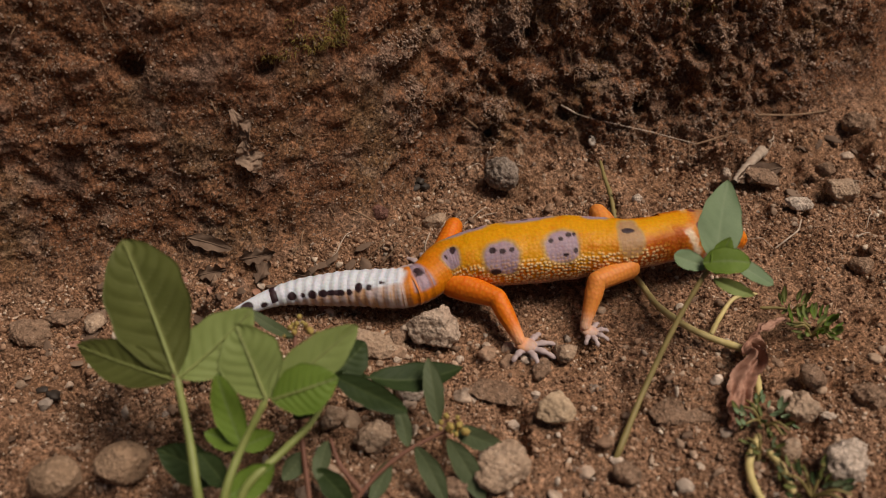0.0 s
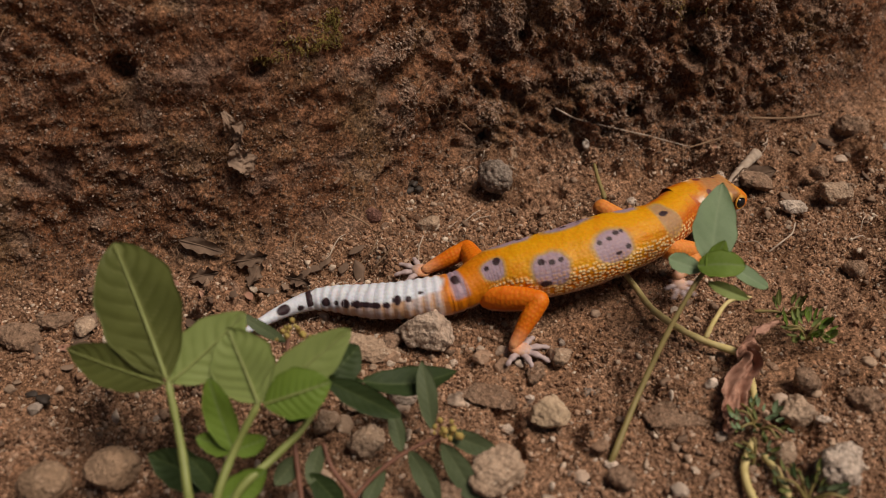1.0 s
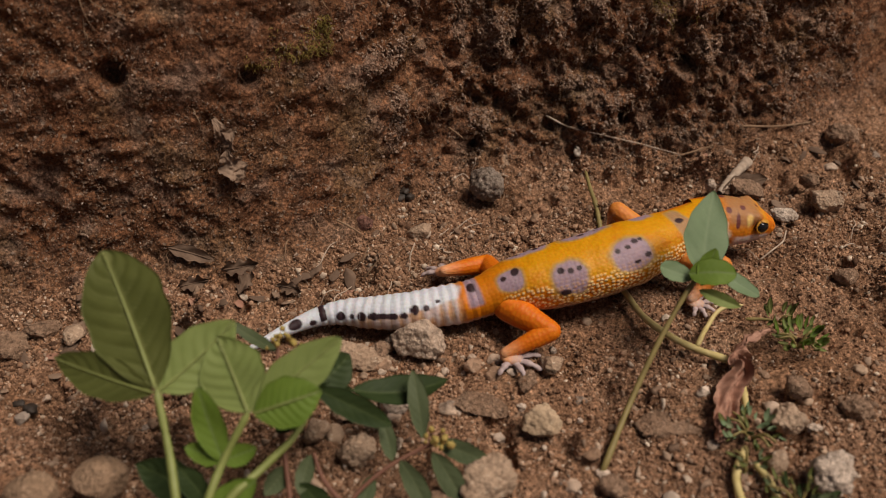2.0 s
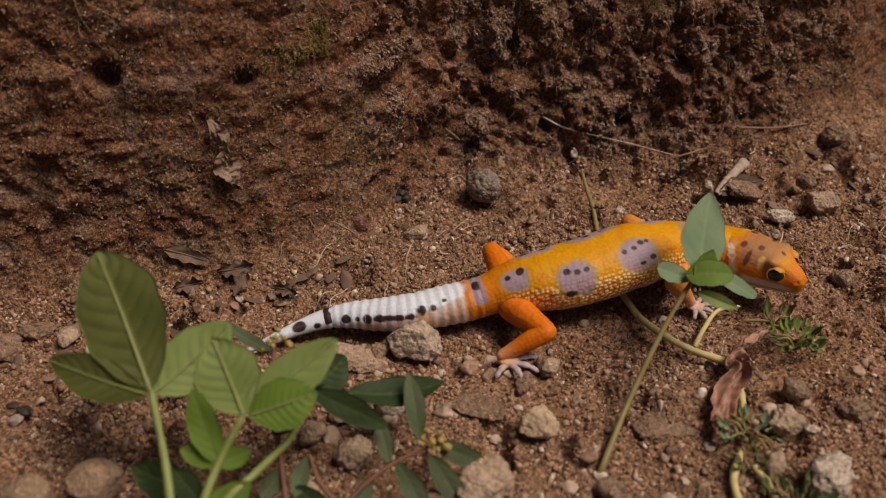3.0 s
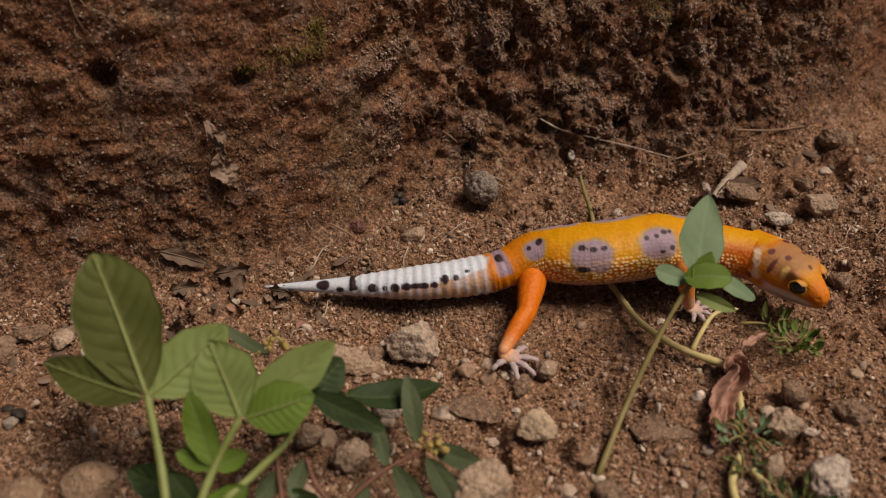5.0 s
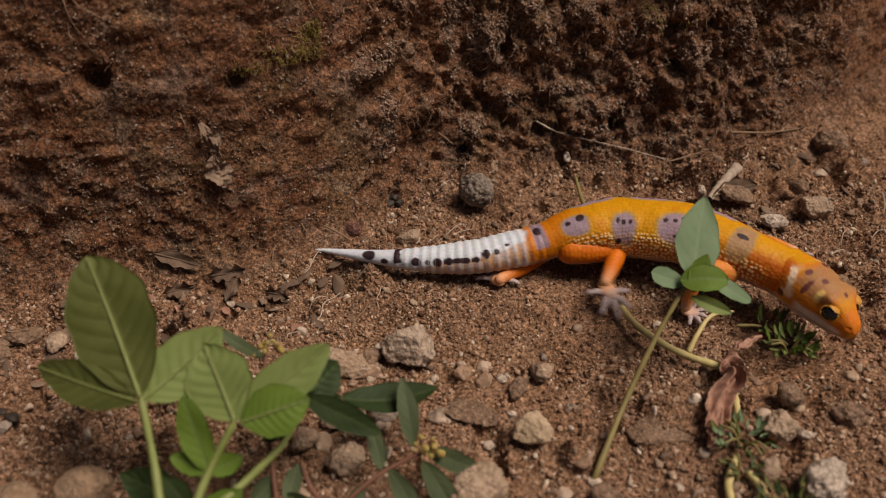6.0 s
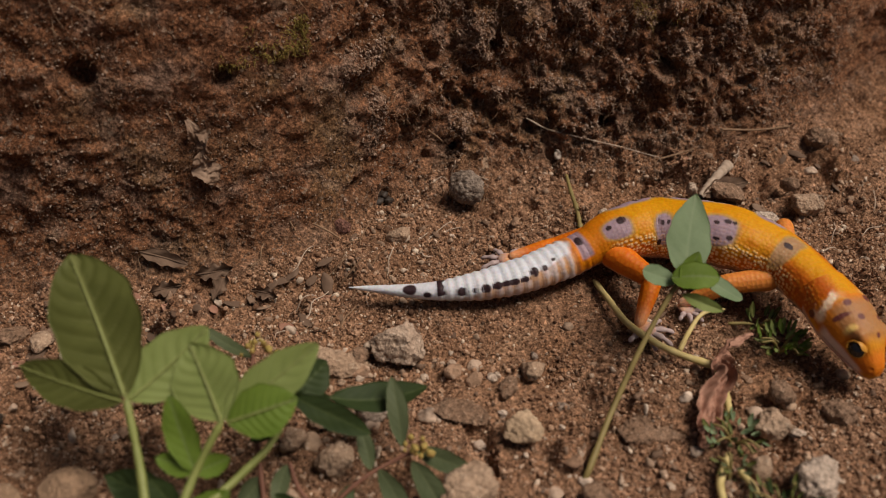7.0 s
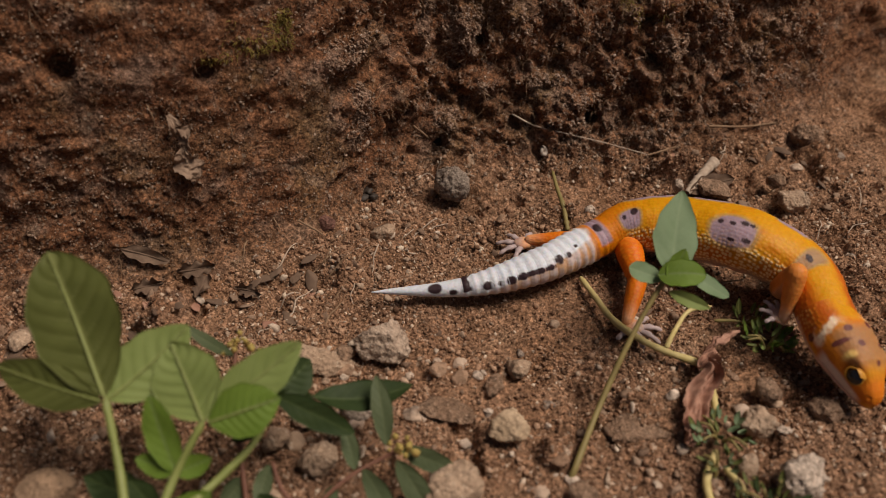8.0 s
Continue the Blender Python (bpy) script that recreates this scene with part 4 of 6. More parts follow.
# each leg: where it joins the spine (s, mm), side (1: right), its parts, then rows of
# seconds, ankle x, y, z (mm), heading and, for some, tilt (degrees); and rows of seconds, knee hint x, y, z
LEGS = [
    (79.0, 1, True, add_leg(True),
     [(0, (38.0, -18.9, 3.0), -18), (4.7, (37.8, -19.8, 3.0), -12), (5.3, (40.6, -16.3, 6.0), -60), (5.8, (52.6, -0.3, 8.0), -130), (6.0, (71.9, 7.0, 8.0), -60), (6.2, (83.1, -4.6, 5.0), -35), (6.35, (82.6, -5.9, 3.0), -32), (8, (83.1, -6.2, 3.0), -32)],
     [(0, (34.0, -6.2, 11.0)), (0.5, (38.9, -6.5, 11.0)), (1, (44.4, -13.2, 10.0)), (1.5, (48.5, -14.0, 6.0)), (3, (48.5, -18.4, 9.0)), (4.5, (48.7, -12.9, 9.0)), (5.8, (64.5, 13.6, 10.0)), (6, (81.1, 24.4, 10.0)), (6.5, (87.4, 10.6, 12.0)), (7.5, (94.6, 5.3, 10.0)), (8, (97.2, 7.0, 10.0))]),
    (134.5, 1, False, add_leg(False),
     [(0, (56.8, -13.6, 3.0), -25, 0), (0.55, (58.9, -13.6, 3.0), -30, 0), (0.8, (71.9, -9.2, 7.0), -80, 20), (1.0, (87.4, 3.4, 8.0), -70, 25), (1.3, (94.3, 2.8, 5.0), -25, 10), (1.6, (94.2, 2.5, 3.0), -25, 0), (2.8, (94.8, 1.2, 3.0), -20, 0), (6.9, (95.3, 1.0, 3.0), -20, 0), (7.2, (104.0, 2.5, 6.0), -100, 15), (7.5, (115.4, 2.0, 9.0), 178, 10), (7.8, (121.0, -8.0, 9.5), 150, -15), (8, (124.1, -13.0, 10.0), 128, -25)],
     [(0, (59.8, -4.8, 12.0)), (0.5, (66.6, -5.6, 12.0)), (1, (90.4, 11.3, 10.0)), (1.5, (95.2, 12.5, 10.0)), (3, (89.6, -2.6, 10.0)), (4.5, (89.3, -1.8, 10.0)), (6.5, (99.7, 2.6, 10.0)), (7, (109.7, 1.0, 14.0)), (7.5, (120.2, -7.6, 26.0)), (8, (126.5, -4.0, 27.0))]),
    (80.5, -1, True, add_leg(True),
     [(0, (11.8, 13.5, 3.0), 150), (1.7, (13.6, 12.4, 3.0), 160), (2.2, (28.2, 11.0, 9.0), 60), (2.7, (48.0, 13.8, 3.0), 20), (4.7, (46.0, 13.8, 3.0), 20), (5.5, (41.5, 14.4, 3.0), 60), (6.0, (41.0, 14.4, 3.0), 100), (6.5, (43.8, 18.2, 3.0), 150), (7, (43.0, 22.3, 3.0), 165), (7.5, (46.9, 25.7, 3.0), 170), (8, (53.2, 29.5, 3.0), 172)],
     [(0, (13.3, 24.6, 4.0)), (0.5, (18.6, 24.2, 4.0)), (1, (21.0, 16.0, 6.0)), (1.5, (24.0, 14.0, 6.0)), (3, (43.4, 22.3, 5.0)), (4.5, (41.8, 29.3, 7.0)), (5.5, (55.3, 29.5, 5.0)), (6, (60.4, 31.5, 3.0)), (6.5, (63.1, 32.1, 2.0)), (8, (67.3, 28.2, 5.0))]),
    (132.5, -1, False, add_leg(False),
     [(0, (72.1, 30.4, 3.0), 20), (1.7, (72.3, 36.3, 3.0), 20), (2.2, (77.7, 32.1, 8.0), 20), (2.8, (84.3, 38.5, 3.0), 20), (4.7, (84.3, 38.5, 3.0), 20), (5.2, (114.4, 36.4, 8.0), 20), (5.7, (136.1, 26.6, 3.0), -25), (8, (136.1, 26.6, 3.0), -25)],
     [(0, (66.0, 30.6, 10.0)), (1.5, (67.8, 34.6, 10.0)), (3.5, (79.8, 39.3, 6.0)), (4.0, (79.8, 39.3, 5.0)), (4.5, (85.0, 40.5, 3.0)), (6.5, (128.9, 31.1, 12.0)), (8, (138.3, 27.4, 12.0))]),
]


def glide(rows, t):
    """A smooth value through rows of (time, values...), not overshooting where two rows are equal."""
    ts = [r[0] for r in rows]
    vals = np.array([[x for q in r[1:] for x in (q if isinstance(q, tuple) else (q,))] for r in rows], float)
    if t <= ts[0]:
        return vals[0]
    if t >= ts[-1]:
        return vals[-1]
    i = int(np.searchsorted(ts, t, side="right")) - 1
    h = ts[i + 1] - ts[i]
    u = (t - ts[i]) / h

    def lean(k):
        if k == 0 or k == len(ts) - 1:
            return np.zeros(vals.shape[1])
        a, b = (vals[k] - vals[k - 1]) / (ts[k] - ts[k - 1]), (vals[k + 1] - vals[k]) / (ts[k + 1] - ts[k])
        return np.where(a * b > 0, 2 * a * b / np.where(np.abs(a + b) < 1e-9, 1, a + b), 0)

    return ((2 * u ** 3 - 3 * u ** 2 + 1) * vals[i] + (u ** 3 - 2 * u ** 2 + u) * h * lean(i)
            + (3 * u ** 2 - 2 * u ** 3) * vals[i + 1] + (u ** 3 - u ** 2) * h * lean(i + 1))


def along(pts, s):
    """Point of the spine's curve at distance s (mm)."""
    i = int(np.clip(np.searchsorted(SPINE_S, s) - 1, 0, len(SPINE_S) - 2))
    h = SPINE_S[i + 1] - SPINE_S[i]
    u = (s - SPINE_S[i]) / h

    def lean(k):
        a, b = max(k - 1, 0), min(k + 1, len(pts) - 1)
        return (pts[b] - pts[a]) / (SPINE_S[b] - SPINE_S[a])

    return ((2 * u ** 3 - 3 * u ** 2 + 1) * pts[i] + (u ** 3 - 2 * u ** 2 + u) * h * lean(i)
            + (3 * u ** 2 - 2 * u ** 3) * pts[i + 1] + (u ** 3 - u ** 2) * h * lean(i + 1))


def frame_from(origin, ahead, up=(0, 0, 1)):
    """A pose (mm in, metres out) whose x axis points ahead and whose z axis is nearest to up."""
    x = Vector(ahead).normalized()
    y = Vector(up).cross(x).normalized()
    z = x.cross(y)
    m = Matrix((x, y, z)).transposed().to_4x4()
    m.translation = Vector(origin) * MM
    return m


def spine_pose(pts, s):
    return frame_from(along(pts, s), along(pts, s + 1.0) - along(pts, s - 1.0))


def bend_leg(hip, ankle, hint, a, b):
    """Knee and reached ankle of a two-part leg of lengths a and b."""
    d = ankle - hip
    far = np.linalg.norm(d)
    reach = min(max(far, abs(a - b) + 1.0), (a + b) * 0.985)
    way = d / far
    ankle = hip + way * reach
    p = hint - hip
    p = p - way * np.dot(p, way)
    p = p / max(np.linalg.norm(p), 1e-6)
    c = (a * a - b * b + reach * reach) / (2 * reach)
    return hip + way * c + p * math.sqrt(max(a * a - c * c, 0)), ankle


def gecko_walk():
    times = sorted({*np.round(np.arange(0, 8.01, 0.25), 2), 5.8, 6.1, 6.35, 0.6, 0.85})
    rows = {}
    for t in times:
        pts = np.array([glide(st, t) for st in STATIONS])
        for s, ob in SLICES:
            rows.setdefault(ob, []).append((t, spine_pose(pts, s)))
        roll = glide([(0, 0.0), (5.0, 0.0), (6.5, -10.0), (8, -14.0)], t)[0]
        rows.setdefault(head, []).append((t, frame_from(pts[8], 0.35 * (pts[9] - pts[8]) + 0.65 * (pts[10] - pts[8])) @ pose(0, 0, 0, roll, 0, 0)))
        for s, side, hind, (first, second, foot), feet, knees in LEGS:
            body = spine_pose(pts, s)
            off = (5.2 if side > 0 else 3.2, -2.4) if hind else (6.8, -3.2)
            hip = np.array(body @ Vector((0, -side * off[0] * MM, off[1] * MM))) / MM
            place = glide(feet, t)
            ankle, turn = place[:3], place[3]
            a, b = (THIGH, SHIN) if hind else (UPPER, FORE)
            knee, ankle = bend_leg(hip, ankle, glide(knees, t), a, b)
            rows.setdefault(first, []).append((t, frame_from(hip, knee - hip)))
            rows.setdefault(second, []).append((t, frame_from(knee, ankle - knee)))
            tilt = place[4] if len(place) > 4 else min(max(ankle[2] - 3.0, 0) * 5, 50)
            rows.setdefault(foot, []).append((t, Matrix.Translation(Vector(ankle) * MM + Vector((0, 0, -0.0012))) @ pose(0, 0, 0, 0, tilt, turn)))
    for ob, r in rows.items():
        walk(ob, r)


# ---- stones ----
def stone(label, at, size, seed, material, name="stone", category="stone", rough=0.30, level=4, group="stones on the soil", turn=None, cuts=9):
    """A worn, uneven stone: at is its middle, size its half extents, both in mm."""
    rng = np.random.RandomState(seed)
    v, f = BALLS[5 if max(size) > 4.5 else level]
    off = rng.uniform(0, 50, 3)
    d = (fbm(v + off, 1.1, 2) - 0.5) * 2 * rough + (fbm(v + off + 7, 0.32, 4, 0.7) - 0.5) * (0.12 + rough * 0.7)
    v = v * (1 + d)[:, None]
    for _ in range(cuts):
        n = rng.normal(size=3)
        n /= np.linalg.norm(n)
        over = np.maximum(v @ n - rng.uniform(0.62, 0.88), 0)
        v = v - over[:, None] * n * 0.85
    rz = rng.uniform(0, 360) if turn is None else turn
    way = v / np.linalg.norm(v, axis=1, keepdims=True)
    v = v * np.array(size) * MM
    if max(size) > 1.5 and rough > 0.09:
        v = v + way * (min(size) * 0.00022 * (crumbs(v + off * 0.1, 0.0024) - 0.5) + 0.0005 * (crumbs(v + off * 0.2, 0.0012) - 0.5))[:, None]
    ob = new(name, mesh_arrays(name, v, f, material))
    ob.matrix_basis = pose(at[0] * MM, at[1] * MM, at[2] * MM, rng.uniform(-12, 12), rng.uniform(-12, 12), rz if size[0] / size[1] < 1.15 else rng.uniform(-15, 15))
    return tagged(ob, label, category, group)


stone("dark grey rounded stone at the foot of the bank", (35.3, 56.5, 7.0), (6.2, 5.6, 6.0), 11, STONE_GREY, rough=0.1, cuts=2)
stone("greyish brown rough stone lying under the tail", (13.6, -14.5, 4.0), (8.6, 6.5, 5.8), 12, STONE_DRAB, rough=0.2)
stone("flat tan pebble on bare soil", (45.8, -43.1, 3.0), (6.2, 5.0, 3.4), 13, STONE_CREAM, rough=0.2)
stone("small tan pebble beside the toes", (50.7, -21.7, 1.0), (4.0, 3.6, 2.6), 14, STONE_TAN)
stone("pale tan stone among the weeds", (30.8, -61.4, 3.5), (7.0, 6.4, 5.0), 15, STONE_TAN, rough=0.35)
stone("pale whitish rough lump of stone", (114.2, -60.0, 3.0), (6.2, 5.4, 6.2), 16, STONE_PALE, rough=0.5)
stone("smooth rounded tan pebble at the weeds' roots", (-76.6, -65.6, 6.0), (6.6, 5.2, 4.8), 17, STONE_SMOOTH, rough=0.08, cuts=4)
stone("smooth egg-shaped tan pebble at the weeds' roots", (-61.0, -62.5, 7.0), (5.6, 6.4, 5.2), 18, STONE_SMOOTH, rough=0.08, cuts=4)
stone("small pale pinkish pebble by the tail", (-46.0, 1.6, 2.0), (3.4, 3.0, 2.6), 19, STONE_TAN)
stone("small reddish stone in the soil", (-5.7, 37.0, 5.9), (3.2, 3.0, 3.2), 20, STONE_RED, level=3)
stone("small reddish stone in the soil", (-54.5, 2.7, 1.0), (2.4, 2.2, 2.0), 21, STONE_RED, level=3)
stone("small tan stone stuck in the bank's foot", (41.7, 73.7, 4.7), (3.6, 3.0, 3.2), 22, STONE_TAN, level=3)
stone("angular tan stone on the slope", (149.8, 48.8, 4.0), (6.2, 4.6, 4.2), 23, STONE_TAN, rough=0.4)
stone("rounded brown stone on the slope", (168.9, 87.2, 5.0), (6.2, 5.0, 5.0), 24, STONE_BROWN, rough=0.12, cuts=3)
stone("flat pale stone chip on loose soil", (135.0, 43.9, 2.0), (4.4, 3.6, 2.0), 25, STONE_PALE, rough=0.4)
stone("pale brown broken clod of soil", (-4.5, -19.4, 2.0), (9.2, 5.0, 3.4), 26, STONE_TAN, rough=0.5)
stone("pale brown broken clod of soil", (2.5, -15.9, 1.0), (4.2, 3.5, 3.0), 27, STONE_BROWN, rough=0.5)
stone("flat brown clod pressed into the soil", (29.9, -34.5, -0.0), (8.0, 4.5, 2.4), 28, STONE_BROWN, rough=0.4)
stone("flat brown soil flake by the stick", (124.9, 57.0, 4.0), (6.0, 5.0, 2.6), 29, STONE_BROWN, rough=0.45)
stone("rounded brown clod of soil", (115.1, -33.0, 3.0), (3.6, 4.0, 3.6), 30, STONE_BROWN, level=3)
stone("tan broken clod of soil", (109.1, -43.2, 3.0), (4.8, 4.4, 3.6), 31, STONE_TAN, rough=0.4)
stone("tiny white chip of stone", (115.9, -44.2, 1.0), (2.0, 1.2, 0.9), 32, STONE_PALE, level=3)
stone("flat brown clod by the bank", (-105.2, -13.8, 2.0), (6.0, 5.0, 3.4), 33, STONE_BROWN, rough=0.4)
stone("pale tan angular pebble by the bank", (-87.2, -9.4, 2.0), (3.2, 3.4, 3.0), 34, STONE_TAN, rough=0.35, level=3)
stone("flat brown clod by the bank", (-96.6, -7.0, 2.0), (5.4, 4.0, 2.6), 35, STONE_BROWN, rough=0.4)
stone("pale stone chip in the weeds' shade", (8.0, -35.5, 1.0), (4.2, 3.6, 2.8), 36, STONE_PALE, rough=0.35, level=3)
stone("tan pebble in the weeds' shade", (-1.1, -50.7, 2.0), (5.4, 4.4, 3.6), 37, STONE_TAN)
stone("pale clod with fine roots", (12.9, 38.2, 0.9), (4.4, 3.0, 2.6), 38, STONE_TAN, rough=0.45, level=3)
stone("tiny white pebble on the soil", (81.0, 46.4, 3.0), (2.0, 1.8, 1.7), 39, STONE_PALE, level=3)
stone("small pale grey pebble", (113.4, 58.0, 4.0), (2.4, 2.2, 2.6), 40, STONE_PALE, level=3)
stone("slab of dry crusted soil", (79.5, -41.0, -1.2), (9.0, 6.0, 2.0), 41, STONE_BROWN, rough=0.7)
stone("tan broken clod of soil", (103.1, -54.5, 1.0), (3.4, 3.0, 2.6), 42, STONE_TAN, level=3)
stone("tan pebble on bare soil", (62.0, -61.1, 1.0), (3.8, 3.2, 2.4), 43, STONE_BROWN, level=3)
stone("rounded brown clod of soil", (43.1, -27.2, 0.0), (3.2, 2.8, 2.0), 44, STONE_BROWN, level=3)
stone("small tan pebble on bare soil", (-13.1, 27.8, 2.0), (2.2, 2.0, 1.8), 45, STONE_TAN, level=3)
stone("pale pebble in the weeds' shade", (-11.9, -44.9, 2.0), (4.0, 3.6, 3.0), 46, STONE_TAN, level=3)
stone("brown crumbling clod of soil", (144.9, 13.5, 1.0), (4.0, 3.4, 2.6), 47, STONE_BROWN, level=3)
stone("brown crumbling clod of soil", (148.3, 60.5, 4.0), (3.4, 3.0, 2.6), 48, STONE_BROWN, level=3)
stone("brown crumbling clod of soil", (-5.4, -36.6, 1.0), (5.0, 4.0, 3.0), 49, STONE_BROWN, level=3)
stone("brown crumbling clod of soil", (12.6, -26.9, 0.0), (4.4, 3.6, 2.6), 50, STONE_BROWN, level=3)
stone("brown crumbling clod of soil", (128.8, -37.6, 1.0), (5.0, 4.2, 3.2), 51, STONE_BROWN, rough=0.4, level=3)
stone("brown crumbling clod of soil", (103.2, -24.7, 0.0), (3.6, 3.2, 2.4), 52, STONE_BROWN, level=3)
stone("brown crumbling clod of soil", (19.2, -65.6, 1.0), (4.8, 4.0, 3.0), 53, STONE_BROWN, level=3)


def strew():
    """Clods and pebbles scattered on the loose soil, each a thing of its own."""
    rng = np.random.RandomState(81)
    made = 0
    kinds = [("small brown clod of soil", STONE_BROWN), ("small tan pebble on loose soil", STONE_TAN), ("small drab clod of dry soil", STONE_DRAB),
             ("small grey pebble on loose soil", STONE_GREY), ("small pale chip of stone", STONE_PALE), ("small drab clod of dry soil", STONE_DRAB)]
    forms = []
    for k in range(6):
        a = stone(kinds[k][0], (0, 0, 0), (1.0, rng.uniform(0.75, 0.95), rng.uniform(0.55, 0.8)), 200 + k, kinds[k][1], level=3, rough=0.5, cuts=16)
        forms.append(a)
    while made < 130:
        x, y = rng.uniform(-118, 195), rng.uniform(-75, 105)
        if made % 3 == 0:
            x, y = rng.uniform(-20, 62), rng.uniform(-70, -14)
        if -45 < x < 160 and -12 < y < 42 and rng.rand() < 0.85:
            continue
        if y > np.interp(x, fx, fy) - 2:
            continue
        k = rng.randint(6)
        r = (1.0 + 2.4 * rng.rand() ** 2) * (0.7 if k == 4 else 1.0)
        z = ground_at(x * MM, y * MM)
        m = pose(x * MM, y * MM, z + 0.02 * r * MM, rng.uniform(-20, 20), rng.uniform(-20, 20), rng.uniform(0, 360))
        if made < 6:
            ob, k = forms[made], made
            ob.matrix_basis = m @ Matrix.Diagonal((r, r, r, 1))
        else:
            ob = copy_thing(forms[k], m)
            ob.scale = (r, r, r)
        made += 1


strew()


# ---- stems, leaves and roots ----
def through_points(pts, n):
    """A smooth curve of n points through a few."""
    p = np.array(pts, float)
    d = np.concatenate([[0], np.cumsum(np.linalg.norm(np.diff(p, axis=0), axis=1))])
    out = []
    for s in np.linspace(0, d[-1], n):
        i = int(np.clip(np.searchsorted(d, s) - 1, 0, len(p) - 2))
        h = d[i + 1] - d[i]
        u = (s - d[i]) / h
        lean = [(p[min(k + 1, len(p) - 1)] - p[max(k - 1, 0)]) / (d[min(k + 1, len(p) - 1)] - d[max(k - 1, 0)]) for k in (i, i + 1)]
        out.append((2 * u ** 3 - 3 * u ** 2 + 1) * p[i] + (u ** 3 - 2 * u ** 2 + u) * h * lean[0] + (3 * u ** 2 - 2 * u ** 3) * p[i + 1] + (u ** 3 - u ** 2) * h * lean[1])
    return np.array(out)


def tube_mesh(name, pts, r0, r1, material, n=26, around=12, wobble=0.06, seed=0):
    """A tapered tube through points in mm, closed at both ends."""
    c = through_points(pts, n)
    rng = np.random.RandomState(seed)
    t = np.gradient(c, axis=0)
    t /= np.linalg.norm(t, axis=1, keepdims=True)
    side = np.cross(t, np.where(np.abs(t[:, 2:]) > 0.9, np.array([[1.0, 0, 0]]), np.array([[0, 0, 1.0]])))
    side /= np.linalg.norm(side, axis=1, keepdims=True)
    up = np.cross(side, t)
    th = np.linspace(0, 2 * np.pi, around, endpoint=False)
    rad = np.linspace(r0, r1, n) * (1 + wobble * rng.normal(size=n))
    rad[0] *= 0.6
    rad[-1] *= 0.35
    v = c[:, None] + rad[:, None, None] * (side[:, None] * np.cos(th)[None, :, None] + up[:, None] * np.sin(th)[None, :, None])
    return mesh_arrays(name, v.reshape(-1, 3) * MM, tube_faces(n, around), material)


def leaf_material(name, upper, edge, vein, rough=0.58, glow=0.38):
    """A living leaf: paler veins, blotched green, light shining through the blade."""
    m, nt, b = nodes_of(name, rough, 0.22)
    at = nt.nodes.new("ShaderNodeAttribute")
    at.attribute_name = "vein"
    n = noise_tex(nt, coords(nt, 1.0), 140.0, 5.0, 0.6)
    base = ramp(nt, n, [(0.3, upper), (0.7, edge)])
    base = mix(nt, at.outputs["Fac"], base, vein)
    nt.links.new(base, b.inputs["Base Color"])
    tr = nt.nodes.new("ShaderNodeBsdfTranslucent")
    nt.links.new(mix(nt, 1.0, base, (1.2, 1.25, 0.6), "MULTIPLY"), tr.inputs[0])
    ms = nt.nodes.new("ShaderNodeMixShader")
    ms.inputs[0].default_value = glow
    nt.links.new(b.outputs[0], ms.inputs[1])
    nt.links.new(tr.outputs[0], ms.inputs[2])
    nt.links.new(ms.outputs[0], nt.nodes["Material Output"].inputs[0])
    bump(nt, b, noise_tex(nt, coords(nt, 1.0), 900.0, 4.0, 0.6), 0.25, 0.0004)
    return m


LEAF_LIGHT = leaf_material("leaf_light", (0.225, 0.285, 0.085), (0.27, 0.33, 0.11), (0.34, 0.39, 0.16))
LEAF_DEEP = leaf_material("leaf_deep", (0.098, 0.112, 0.028), (0.132, 0.148, 0.040), (0.33, 0.35, 0.14))
# darker copy of the weed's green: the shade of inner leaves is in the colour
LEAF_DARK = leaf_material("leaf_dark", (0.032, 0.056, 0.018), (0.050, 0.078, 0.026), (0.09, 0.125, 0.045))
LEAF_BRIGHT = leaf_material("leaf_bright", (0.135, 0.220, 0.030), (0.175, 0.270, 0.044), (0.19, 0.255, 0.095))
LEAF_SAGE = leaf_material("leaf_sage", (0.21, 0.30, 0.165), (0.25, 0.34, 0.195), (0.285, 0.37, 0.22))
LEAF_DULL = leaf_material("leaf_dull", (0.095, 0.125, 0.060), (0.125, 0.155, 0.078), (0.16, 0.19, 0.095))
STEM_PALE = plain_material("pale_green_stem", (0.175, 0.205, 0.055), (0.23, 0.26, 0.08), 250.0, 0.5, 0.4)
STEM_OLIVE = plain_material("olive_stem", (0.18, 0.140, 0.050), (0.24, 0.188, 0.068), 250.0, 0.55, 0.35)
STEM_STRAW = plain_material("yellow_green_runner", (0.46, 0.365, 0.14), (0.58, 0.475, 0.225), 300.0, 0.55, 0.35)
STEM_RED = plain_material("reddish_stem", (0.13, 0.055, 0.035), (0.18, 0.08, 0.05), 300.0, 0.6, 0.3)
DRY_LEAF = plain_material("dry_red_brown_leaf", (0.19, 0.080, 0.052), (0.42, 0.235, 0.165), 260.0, 0.7, 0.3, 0.7)
DRY_TAN = plain_material("dry_tan_leaf", (0.16, 0.100, 0.068), (0.28, 0.195, 0.14), 220.0, 0.8, 0.2, 0.7)
DRY_GREY = plain_material("dry_grey_brown_litter", (0.075, 0.046, 0.032), (0.20, 0.132, 0.092), 220.0, 0.85, 0.2, 0.7)
STICK = plain_material("pale_dead_twig", (0.34, 0.255, 0.19), (0.50, 0.40, 0.32), 350.0, 0.8, 0.2, 0.6)
ROOT = plain_material("fine_brown_root", (0.17, 0.10, 0.06), (0.29, 0.19, 0.12), 350.0, 0.8, 0.2, 0.5)
